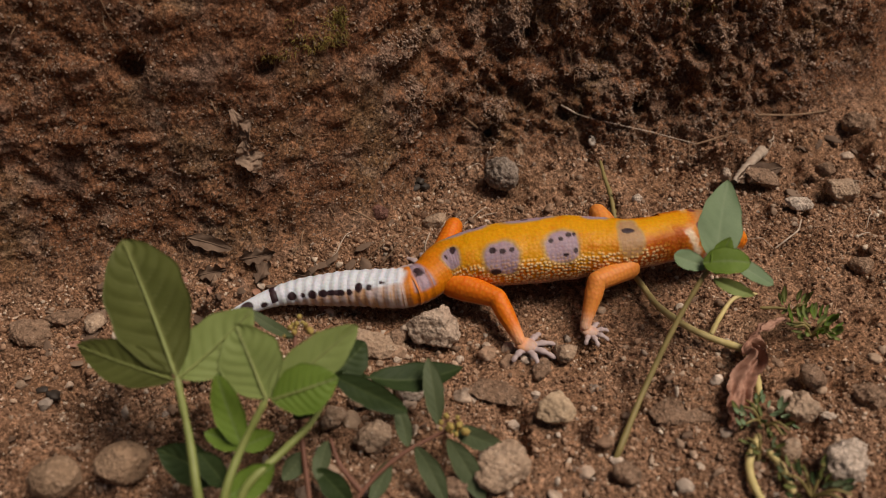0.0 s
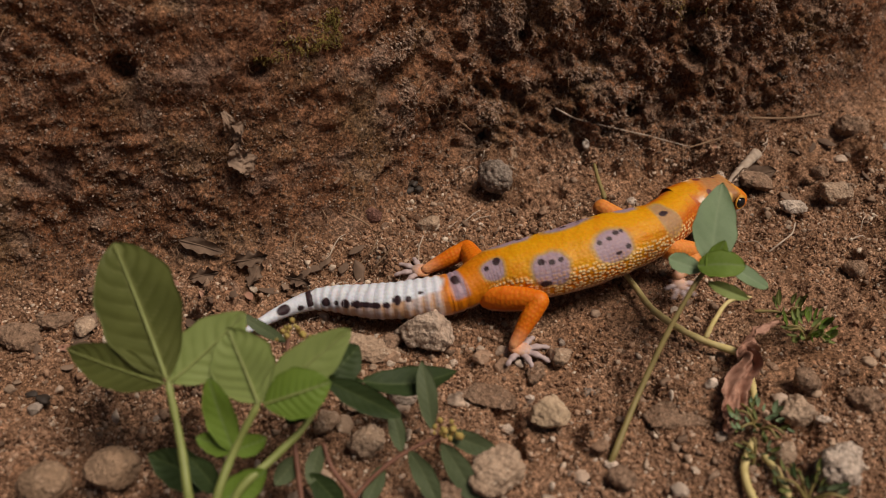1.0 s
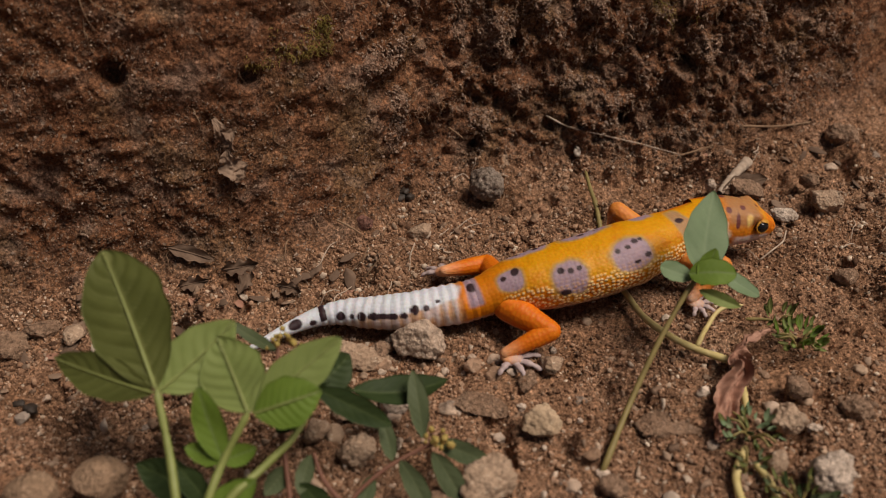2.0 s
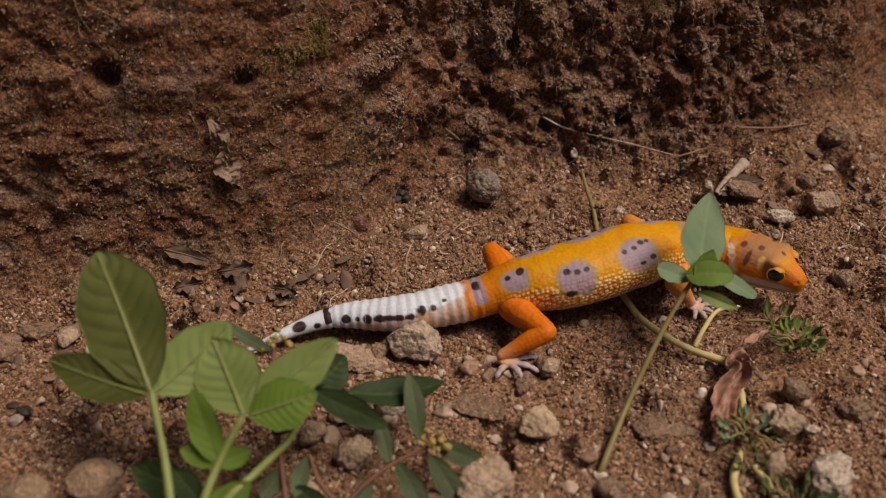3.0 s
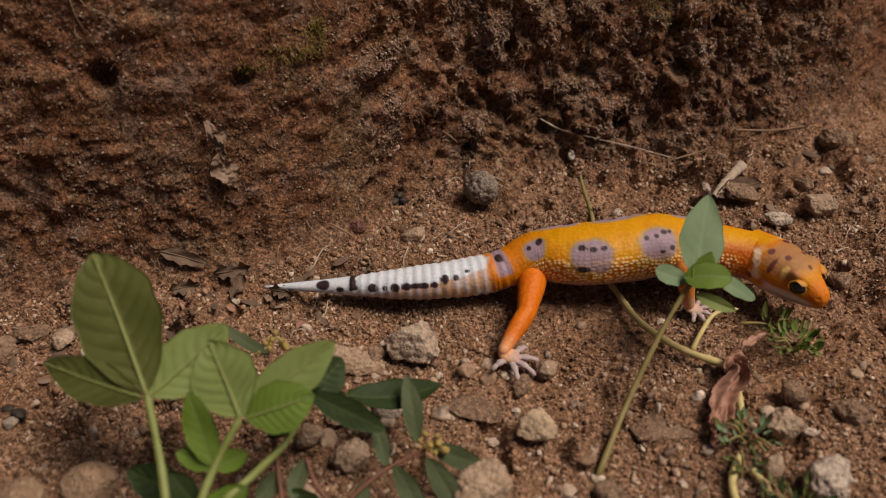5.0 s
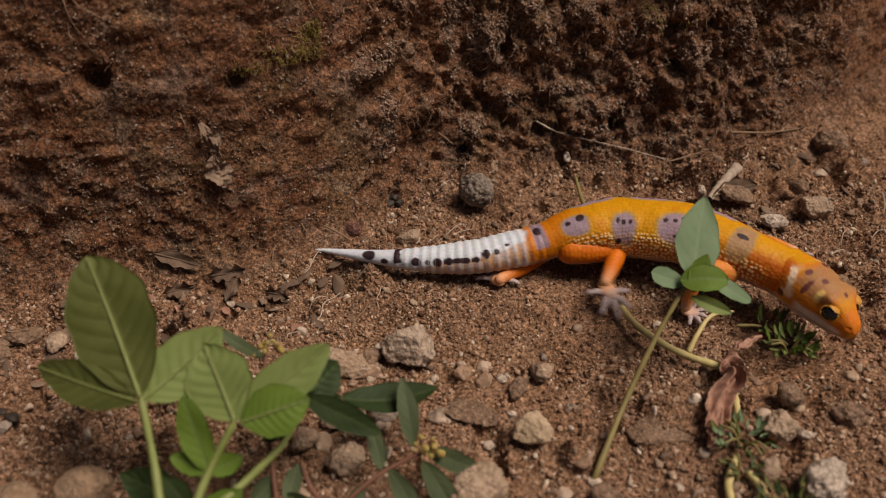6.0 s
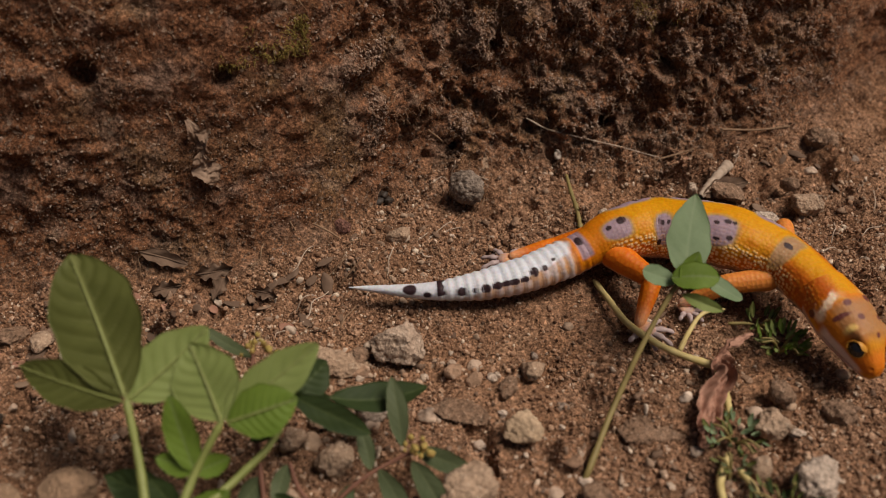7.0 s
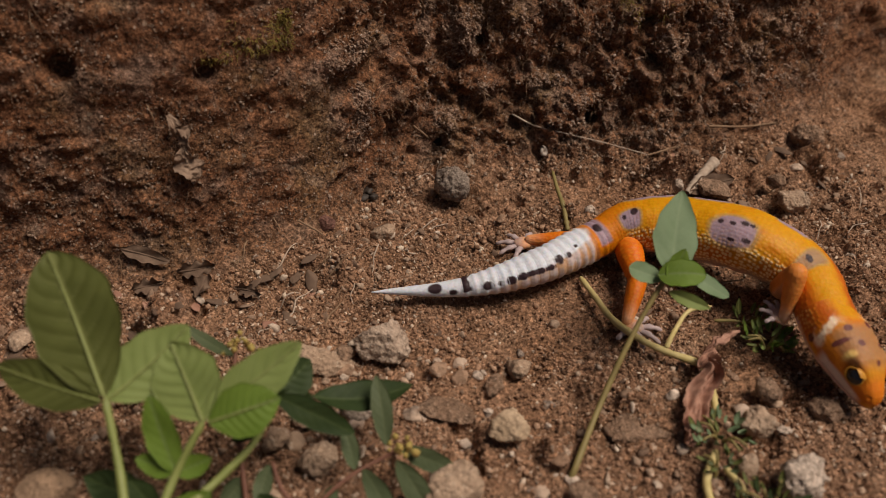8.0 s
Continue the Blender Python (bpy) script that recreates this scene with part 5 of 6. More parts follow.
CHAR = plain_material("black_humus", (0.018, 0.013, 0.010), (0.05, 0.036, 0.027), 500.0, 0.6, 0.4, 0.6)
SHELL = plain_material("bleached_shell", (0.26, 0.21, 0.175), (0.40, 0.34, 0.29), 600.0, 0.5, 0.4, 0.3)
BUD = plain_material("yellow_green_bud", (0.28, 0.26, 0.06), (0.40, 0.24, 0.085), 500.0, 0.6, 0.3, 0.4)
EYE_WAY = Vector((0.034, -0.76, 0.649))


def blade(name, base, tip, width, material, facing=None, sag=0.08, fold=0.18, wave=0.03, shape=(0.75, 0.8), veins=7, rows=30, cols=17, seed=0, curl=0.0, relief_mm=0.020):
    """A leaf blade with thickness from base to tip (mm): folded along its midrib, bowed, its veins pressed in. Returns the mesh and its middle line."""
    if width > 9 and rows == 30:
        rows, cols = 60, 31
    rng = np.random.RandomState(seed + 5)
    b, t = np.array(base, float), np.array(tip, float)
    ax = t - b
    ln = np.linalg.norm(ax)
    ax /= ln
    nrm = np.array(facing if facing else EYE_WAY)
    nrm = nrm - ax * (nrm @ ax)
    nrm /= np.linalg.norm(nrm)
    sd = np.cross(ax, nrm)
    u = np.linspace(0, 1, rows)
    prof = (u ** shape[0]) * ((1 - u) ** shape[1])
    prof = prof / prof.max()
    prof[0] = 0.03
    prof[-1] = 0.01
    q = np.linspace(-1, 1, cols)
    uu, qq = np.meshgrid(u, q, indexing="ij")
    half = prof[:, None] * width / 2 * (1 + wave * np.sin(uu * 23 + rng.uniform(0, 6)) * np.abs(qq))
    ph = rng.uniform(0, 6)
    vein = np.abs(((uu * veins - np.abs(qq) * 0.9 - 0.8 * qq ** 2 + 0.5) % 1.0) - 0.5) * 2
    line = np.clip(1 - vein / 0.2, 0, 1) * np.clip(1.1 - np.abs(qq), 0, 1) * (np.abs(qq) > 0.05)
    mid = np.clip(1 - np.abs(qq) * half / (0.05 * width + 0.01), 0, 1)
    lift = fold * np.abs(qq) * half + sag * ln * 4 * uu * (uu - 1) + wave * width * np.sin(uu * 9 + qq * 2 + ph) * np.abs(qq)
    lift = lift + relief_mm * width * (vein - 0.5) * (1 - np.abs(qq) ** 4) + curl * width * (qq ** 2) * np.sin(uu * np.pi) * 0.8 + curl * ln * 0.4 * uu ** 2
    bend = rng.uniform(-0.03, 0.03) * ln * np.sin(uu * np.pi)
    p = b + uu[..., None] * ln * ax + (qq * half + bend)[..., None] * sd + lift[..., None] * nrm
    thick = 0.16
    p2 = p - nrm * thick
    n = rows * cols
    i = np.arange(n).reshape(rows, cols)
    top = np.stack([i[:-1, :-1], i[:-1, 1:], i[1:, 1:], i[1:, :-1]], -1).reshape(-1, 4)
    rim = np.concatenate([i[:, 0], i[-1, 1:], i[::-1, -1][1:], i[0, ::-1][1:-1]])
    nx = np.roll(rim, -1)
    faces = np.concatenate([top[:, ::-1], top + n, np.stack([rim, nx, nx + n, rim + n], -1)])
    me = mesh_arrays(name, np.concatenate([p.reshape(-1, 3), p2.reshape(-1, 3)]) * MM, faces, material)
    att = me.attributes.new("vein", "FLOAT", "POINT")
    val = np.maximum(line * 0.3, mid * 0.7).ravel()
    att.data.foreach_set("value", np.concatenate([val, val]).astype(np.float32))
    return me, p[:, cols // 2] + nrm * 0.035 * width


def leaf(plant, base, tip, width, material, rib=None, label="", **kw):
    me, line = blade("leaf", base, tip, width, material, **kw)
    ob = part("leaf", me, plant, label)
    if rib:
        k = len(line)
        part("midrib", tube_mesh("midrib", line[[0, k // 4, k // 2, 3 * k // 4, k - 3]], max(width * 0.024, 0.2), 0.08, rib, 18, 8), ob)
    return ob


def stem(plant, pts, r0, r1, material, name="stem", seed=0):
    return part(name, tube_mesh(name, pts, r0, r1, material, seed=seed), plant)


# the leafy weed close to the camera
weed = thing("leafy_weed", "fresh green broad-leaved weed growing from the soil", "plant")
stem(weed, [(-34.2, -85.0, -2.0), (-35.9, -78.5, 17.1), (-38.7, -68.5, 24.3), (-42.3, -57.7, 34.0)], 1.15, 0.8, STEM_PALE)
stem(weed, [(-33.3, -85.0, -2.0), (-30.6, -77.8, 16.0), (-27.4, -68.6, 22.0), (-21.6, -61.3, 30.3)], 1.15, 0.8, STEM_PALE)
stem(weed, [(-32.5, -85.0, -2.0), (-26.7, -75.5, 15.5), (-19.0, -67.3, 18.4), (-12.3, -60.5, 21.5), (-7.9, -51.6, 27.0)], 1.1, 0.75, STEM_PALE)
leaf(weed, (-42.3, -57.7, 34.0), (-58.0, -30.5, 51.4), 20.0, LEAF_DEEP, STEM_PALE, "deep green leaf with pale sunken veins", seed=1, sag=-0.03, fold=0.10, veins=8, shape=(0.85, 0.80))
leaf(weed, (-42.8, -58.4, 33.3), (-67.7, -49.6, 35.6), 9.8, LEAF_DEEP, STEM_PALE, "deep green leaf with pale sunken veins", seed=2, sag=-0.03, fold=0.12, veins=8, shape=(0.85, 0.92))
leaf(weed, (-41.8, -58.2, 33.4), (-26.1, -44.1, 41.4), 13.5, LEAF_LIGHT, STEM_PALE, "light green leaf", seed=3, sag=0.05, fold=0.1, shape=(0.85, 0.92))
leaf(weed, (-21.8, -61.5, 30.1), (-30.0, -47.2, 39.5), 15.0, LEAF_LIGHT, STEM_PALE, "light green leaf", seed=4, sag=0.04, fold=0.12, shape=(0.85, 0.92))
leaf(weed, (-21.4, -61.3, 30.3), (-1.7, -46.9, 38.4), 10.5, LEAF_LIGHT, STEM_PALE, "light green leaf", seed=5, sag=0.05, fold=0.28)
leaf(weed, (-20.4, -62.2, 30.6), (-5.6, -57.4, 32.5), 11.5, LEAF_BRIGHT, STEM_PALE, "green leaf seen from below", seed=6, sag=-0.04, fold=0.1, veins=9, shape=(0.85, 0.92))
leaf(weed, (-8.5, -51.8, 26.8), (9.1, -55.9, 18.0), 6.4, LEAF_DARK, None, "leaf with shade put into its dark green", seed=7, sag=-0.08)
leaf(weed, (-9.0, -51.5, 25.7), (-1.2, -42.5, 28.1), 9.5, LEAF_DARK, None, "leaf with shade put into its dark green", seed=8)
# unseen leaf, added to darken the gap below its neighbours
leaf(weed, (-8.2, -51.8, 26.8), (-17.6, -58.7, 19.2), 7.0, LEAF_DARK, None, "leaf with shade put into its dark green", seed=15, sag=-0.1)
leaf(weed, (-1.0, -46.7, 20.1), (22.2, -41.3, 17.4), 8.0, LEAF_DARK, None, "leaf with shade put into its dark green", seed=9, facing=(0.1, -0.2, 0.9), sag=0.12, fold=0.35)
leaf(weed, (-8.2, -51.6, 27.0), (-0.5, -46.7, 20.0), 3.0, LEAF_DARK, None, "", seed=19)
leaf(weed, (-27.2, -68.8, 21.8), (-32.3, -59.3, 36.2), 7.0, LEAF_BRIGHT, None, "young bright green leaf", seed=10, sag=0.05)
leaf(weed, (-27.9, -68.7, 22.0), (-20.0, -66.5, 24.0), 5.0, LEAF_BRIGHT, None, "young bright green leaf", seed=11)
leaf(weed, (-27.9, -68.7, 22.0), (-36.1, -66.0, 24.0), 5.0, LEAF_BRIGHT, None, "young bright green leaf", seed=16)
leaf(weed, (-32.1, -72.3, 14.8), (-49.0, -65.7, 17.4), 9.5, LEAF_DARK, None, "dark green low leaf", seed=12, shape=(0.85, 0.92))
leaf(weed, (-30.7, -77.4, 15.0), (-20.1, -71.1, 18.7), 7.0, LEAF_BRIGHT, None, "young bright green leaf", seed=13)
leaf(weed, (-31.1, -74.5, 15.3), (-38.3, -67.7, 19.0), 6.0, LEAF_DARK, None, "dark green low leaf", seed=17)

# the small flowering weed beside it
spurge = thing("flowering_weed", "small dull green weed with reddish stems and tiny buds", "plant")
stem(spurge, [(-11.7, -83.6, -2.0), (-14.5, -68.8, 7.2), (-16.9, -57.8, 14.1), (-19.3, -45.7, 20.7), (-19.5, -36.8, 26.5)], 0.7, 0.5, STEM_RED)
stem(spurge, [(-11.7, -83.6, -2.0), (-1.7, -70.2, 6.5), (6.0, -63.1, 9.7), (15.3, -57.6, 11.1), (19.4, -56.5, 12.2)], 0.65, 0.45, STEM_RED)
stem(spurge, [(-1.7, -70.2, 6.5), (-7.1, -65.2, 11.0), (-9.4, -60.2, 14.0)], 0.7, 0.4, STEM_RED)
leaf(spurge, (16.0, -55.2, 12.3), (13.5, -41.9, 21.9), 5.0, LEAF_DULL, seed=21, sag=-0.05)
leaf(spurge, (19.4, -56.3, 12.4), (32.8, -58.4, 6.2), 5.2, LEAF_DULL, seed=22)
leaf(spurge, (18.3, -58.5, 11.4), (27.1, -69.7, 0.9), 5.8, LEAF_DULL, seed=23)
leaf(spurge, (10.7, -60.5, 11.0), (18.0, -70.7, 1.8), 5.2, LEAF_DULL, seed=24)
leaf(spurge, (8.9, -60.7, 10.9), (6.2, -51.5, 15.6), 4.0, LEAF_DULL, seed=25)
leaf(spurge, (-10.0, -60.6, 13.5), (-12.3, -68.5, 9.0), 4.2, LEAF_DULL, seed=26)
leaf(spurge, (-12.4, -66.2, 10.2), (-3.3, -74.3, 6.4), 6.0, LEAF_DARK, seed=27)
leaf(spurge, (-19.3, -38.9, 25.6), (-33.1, -31.2, 29.2), 3.2, LEAF_DULL, seed=28, facing=(0, -0.3, 0.9))
leaf(spurge, (4.7, -63.4, 9.5), (0.2, -71.7, 4.6), 4.2, LEAF_DULL, seed=29)
leaf(spurge, (-15.4, -62.5, 11.6), (-20.7, -67.5, 7.5), 5.0, LEAF_DULL, seed=30)


def buds(plant, centre, n, spread, seed):
    rng = np.random.RandomState(seed)
    for k in range(n):
        v, f = BALLS[2]
        v = v * (1 + 0.18 * rng.normal(size=(len(v), 1)).clip(-1, 1)) * rng.uniform(0.45, 0.85) * np.array([1, 1, 1.25]) * MM
        ob = part("bud", mesh_arrays("bud", v, f, BUD), plant, "tiny yellow-green flower bud" if k == 0 else "")
        ob.location = [(c + rng.uniform(-spread, spread) * w) * MM for c, w in zip(centre, (1, 0.7, 0.6))]


buds(spurge, (-18.7, -36.9, 27.9), 11, 3.4, 1)
buds(spurge, (-15.2, -37.9, 26.5), 5, 1.6, 2)
buds(spurge, (19.4, -55.8, 13.0), 12, 3.0, 3)
buds(spurge, (21.5, -58.4, 11.4), 5, 1.8, 4)

# the sprout that stands before the gecko's head
sprout = thing("sprout", "single slender sprout with sage green leaves", "plant")
stem(sprout, [(59.4, -56.7, -2.0), (61.1, -54.3, 1.0), (69.1, -39.0, 5.4), (78.2, -25.7, 15.9), (86.2, -16.4, 24.8), (89.5, -13.8, 27.7)], 0.8, 0.65, STEM_OLIVE)
leaf(sprout, (89.5, -14.4, 27.0), (94.7, 5.2, 40.4), 12.0, LEAF_SAGE, None, "broad sage green leaf", seed=41, relief_mm=0.004, sag=0.0, fold=0.08, veins=6, shape=(0.75, 0.95))
leaf(sprout, (87.4, -14.8, 26.6), (78.3, -13.0, 29.2), 5.6, LEAF_SAGE, None, seed=42, facing=(0.1, -0.55, 0.85), relief_mm=0.004, shape=(0.7, 0.55))
leaf(sprout, (93.8, -13.1, 28.2), (103.9, -19.1, 23.8), 5.0, LEAF_SAGE, None, seed=43, facing=(0.3, -0.5, 0.85), relief_mm=0.004, shape=(0.5, 0.5))
leaf(sprout, (88.0, -18.4, 25.4), (97.9, -23.3, 23.8), 3.6, LEAF_LIGHT, None, "pale arched leaf", seed=44, relief_mm=0.004, sag=-0.16, fold=0.5)
leaf(sprout, (85.4, -15.6, 28.6), (97.6, -16.4, 29.2), 7.6, LEAF_BRIGHT, None, "young bright green inner leaf", seed=45, relief_mm=0.006, facing=(0.15, -0.5, 0.85), sag=-0.08, shape=(0.55, 0.6))
leaf(sprout, (88.3, -18.4, 27.0), (92.6, -11.6, 34.0), 5.6, LEAF_BRIGHT, None, "young bright green inner leaf", seed=46, relief_mm=0.006)

# yellow-green runner across the soil
runner = thing("creeping_runner", "yellow-green creeping plant stem lying on the soil", "plant")
stem(runner, [(73.2, 14.7, 1.0), (75.8, 5.3, 2.0), (79.2, -5.1, 2.5), (85.4, -13.7, 3.0), (91.9, -18.8, 3.0), (102.4, -23.1, 2.0)], 0.9, 1.1, STEM_STRAW, seed=3)
stem(runner, [(91.9, -16.6, 2.5), (96.0, -10.0, 3.0), (101.4, -3.6, 4.0), (108.4, -1.8, 4.0)], 0.8, 0.5, STEM_STRAW, seed=4)
stem(runner, [(100.2, -21.4, 2.0), (101.2, -28.0, 1.5), (99.7, -39.7, 1.5)], 1.1, 0.9, STEM_STRAW, seed=5)
stem(runner, [(96.5, -50.5, 1.5), (91.9, -58.5, 2.0), (91.0, -64.1, 2.0), (92.3, -69.6, 1.0)], 1.0, 1.0, STEM_STRAW, seed=6)
stem(runner, [(97.2, -56.0, 2.0), (99.2, -60.9, 2.0), (100.2, -67.3, 1.0)], 0.9, 0.9, STEM_STRAW, seed=7)


def tuft(label, centre, n, spread, size, upright, seed, mat, runners=()):
    """A low cushion of small leaves on short twigs."""
    rng = np.random.RandomState(seed)
    plant = thing("small_weed", label, "plant", "small weeds")
    for pts in runners:
        stem(plant, pts, 0.5, 0.35, STEM_OLIVE)
    for k in range(n):
        a = rng.uniform(0, 2 * math.pi)
        r = spread * math.sqrt(rng.rand())
        b = np.array(centre) + np.array([r * math.cos(a), 0.8 * r * math.sin(a), rng.uniform(0.5, 3.0)])
        out = np.array([math.cos(a), math.sin(a), upright * rng.uniform(0.4, 1.4)]) + 0.4 * rng.normal(size=3)
        out /= np.linalg.norm(out)
        ln = size * rng.uniform(0.6, 1.25)
        m = mat[rng.randint(len(mat))]
        leaf(plant, tuple(b), tuple(b + out * ln), ln * rng.uniform(0.24, 0.4), m, None, seed=seed * 100 + k, facing=(0.2, -0.4, 0.9), rows=12, cols=7, veins=3, sag=0.1)
    for k in range(max(2, n // 7)):
        a = rng.uniform(0, 2 * math.pi)
        c = np.array(centre)
        e = c + np.array([spread * math.cos(a), spread * math.sin(a), 2.5])
        stem(plant, [tuple(c - (0, 0, 2)), tuple((c + e) / 2 + (0, 0, 1.5)), tuple(e)], 0.45, 0.3, STEM_OLIVE, seed=k)
    return plant


tuft("tiny green weed with narrow upright leaves", (120.6, -15.6, 2.0), 38, 6.0, 4.2, 1.5, 61, [LEAF_DEEP, LEAF_BRIGHT, LEAF_LIGHT], [[(108.1, -6.7, 3.0), (114.6, -8.5, 4.0), (120.3, -14.8, 3.0)]])
tuft("tiny green weed with narrow upright leaves", (116.7, -7.4, 2.0), 14, 4.0, 4.6, 1.9, 62, [LEAF_DEEP, LEAF_LIGHT])
tuft("low cushion weed with small rounded leaves", (98.5, -47.0, 2.0), 36, 6.5, 3.3, 1.0, 63, [LEAF_DULL, LEAF_DEEP, LEAF_SAGE])
tuft("low cushion weed with small rounded leaves", (95.0, -56.8, 2.0), 16, 4.5, 3.0, 0.9, 64, [LEAF_DULL, LEAF_DEEP])
tuft("low cushion weed with small rounded leaves", (104.5, -67.5, 2.0), 40, 8.0, 3.6, 0.9, 65, [LEAF_DULL, LEAF_DEEP, LEAF_DARK])

# ---- litter ----
def litter(name, label, category, base, tip, width, material, **kw):
    me, line = blade("blade", base, tip, width, material, **kw)
    ob = thing(name, label, category)
    part("blade", me, ob)
    part("midrib", tube_mesh("midrib", line[[0, len(line) // 2, len(line) - 2]], 0.3, 0.12, material, 10, 6), ob)
    return ob



def crumpled_leaf(label, pts, widths, material, seed, roll, crease=1.0):
    """A dead leaf shrivelled to a narrow, pleated strip along points (mm)."""
    rows, cols = 90, 25
    c = through_points(pts, rows)
    u = np.linspace(0, 1, rows)
    w = np.interp(u, np.linspace(0, 1, len(widths)), widths) / 2
    t = np.gradient(c, axis=0)
    t /= np.linalg.norm(t, axis=1, keepdims=True)
    n0 = np.array(EYE_WAY)[None] - t * (t @ np.array(EYE_WAY))[:, None]
    n0 /= np.linalg.norm(n0, axis=1, keepdims=True)
    s0 = np.cross(t, n0)
    a = np.radians(np.interp(u, np.linspace(0, 1, len(roll)), roll))[:, None]
    side, up = s0 * np.cos(a) + n0 * np.sin(a), n0 * np.cos(a) - s0 * np.sin(a)
    q = np.linspace(-1, 1, cols)
    uu, qq = np.meshgrid(u, q, indexing="ij")
    grid = np.stack([uu * 0.05, qq * 0.012, 0 * uu + seed], -1).reshape(-1, 3)
    pleat = np.abs(fbm(grid * np.array([0.7, 1.0, 1.0]), 0.0055, 2) - 0.5).reshape(rows, cols) * 2
    fine = (fbm(grid + 3.0, 0.0016, 3) - 0.5).reshape(rows, cols)
    ragged = 1 + 0.5 * (fbm(grid * np.array([1.0, 0.0, 1.0]) + np.sign(grid[:, 1:2]), 0.003, 3) - 0.5).reshape(rows, cols)
    lift = crease * (6.0 * pleat + 1.6 * fine) * np.minimum(w, 2.5)[:, None] / 2.0 + 0.9 * np.abs(qq) * w[:, None] * np.sin(uu * 11 + seed) * 0.6
    p = c[:, None] + side[:, None] * (qq * w[:, None] * ragged)[..., None] + up[:, None] * lift[..., None]
    p2 = p - up[:, None] * 0.18
    n = rows * cols
    i = np.arange(n).reshape(rows, cols)
    top = np.stack([i[:-1, :-1], i[:-1, 1:], i[1:, 1:], i[1:, :-1]], -1).reshape(-1, 4)
    rim = np.concatenate([i[:, 0], i[-1, 1:], i[::-1, -1][1:], i[0, ::-1][1:-1]])
    nx = np.roll(rim, -1)
    faces = np.concatenate([top[:, ::-1], top + n, np.stack([rim, nx, nx + n, rim + n], -1)])
    ob = new("dry_leaf", mesh_arrays("dry_leaf", np.concatenate([p.reshape(-1, 3), p2.reshape(-1, 3)]) * MM, faces, material))
    return tagged(ob, label, "dead leaf")


crumpled_leaf("crumpled reddish brown dead leaf over the runner", [(112.8, -12.9, 5.0), (106.6, -16.2, 6.0), (101.4, -20.9, 6.0), (99.3, -25.0, 5.0), (100.1, -28.7, 5.0), (96.9, -32.1, 5.0), (94.2, -37.6, 4.0), (92.2, -43.6, 3.0), (89.5, -49.1, 2.0)],
              (0.8, 2.6, 3.6, 4.2, 4.2, 5.6, 6.4, 6.0, 2.4), DRY_LEAF, 3, (10, 45, 60, 25, -30, 15, 0, -15, 10))
crumpled_leaf("small shrivelled tan dead leaf on the bank", [(-45.6, 30.6, 50.0), (-44.0, 29.6, 46.5), (-41.6, 28.6, 42.5), (-41.0, 27.8, 40.0)], (1.5, 3.4, 5.6, 4.4, 1.6), DRY_TAN, 5, (30, 10, -30, -50), 0.22)
crumpled_leaf("small shrivelled tan dead leaf on the bank", [(-42.6, 28.2, 41.0), (-42.4, 26.8, 37.5), (-41.2, 26.2, 34.4), (-39.4, 26.0, 31.6)], (1.2, 4.6, 8.0, 7.2, 3.0), DRY_TAN, 6, (-20, 10, 35, 20), 0.22)


def over(p, h=1.6):
    """A point (mm) raised a little off the slope at the foot of the bank."""
    return (p[0], p[1] - 0.6 * h, p[2] + h)


litter("dry_leaf", "thin grey-brown dead leaf at the foot of the bank", "dead leaf", over((-63.7, 17.7, 11.0), 2.5), over((-49.8, 16.1, 6.8), 2.5), 4.6, DRY_GREY, seed=75, wave=0.12, fold=0.5)
litter("dry_leaf", "dark decayed leaf scrap on the soil", "dead leaf", over((-48.0, 14.1, 5.2)), over((-36.8, 16.9, 5.5)), 4.5, DRY_GREY, seed=76, wave=0.3, fold=0.9)
litter("dry_leaf", "dark decayed leaf scrap on the soil", "dead leaf", over((-41.6, 6.0, 2.3)), over((-38.6, 14.0, 4.5)), 4.0, DRY_GREY, seed=77, wave=0.3, fold=0.9)
litter("dry_leaf", "dark decayed leaf scrap on the soil", "dead leaf", over((-51.2, 10.7, 4.0)), over((-60.3, 8.3, 3.6)), 4.0, DRY_GREY, seed=78, wave=0.3, fold=0.9)
litter("dry_leaf", "dark decayed leaf scrap on the soil", "dead leaf", over((-30.8, 10.2, 2.3)), over((-22.5, 8.0, 1.3)), 3.4, DRY_GREY, seed=81, wave=0.3, fold=0.9)
litter("dry_leaf", "brown crumpled leaf scrap on the soil", "dead leaf", over((-55.7, 4.2, 2.5)), over((-46.7, 0.6, 1.6)), 3.6, DRY_LEAF, seed=82, wave=0.3, fold=0.8)
litter("dry_leaf", "flat brown bark scrap beside the stick", "dead leaf", (116.2, 53.8, 5.0), (133.5, 60.8, 5.0), 7.0, DRY_GREY, seed=79, wave=0.1, fold=0.3)
litter("dry_leaf", "pale tan leaf scrap at the foot of the bank", "dead leaf", (-87.4, -13.6, 2.0), (-84.5, -5.3, 4.0), 3.5, DRY_TAN, seed=80, wave=0.1, fold=0.4)


def twig(name, label, category, pts, r0, r1, material, seed=0, n=26):
    ob = thing(name, label, category)
    part("shaft", tube_mesh("shaft", pts, r0, r1, material, n, 9, 0.12, seed), ob)
    return ob


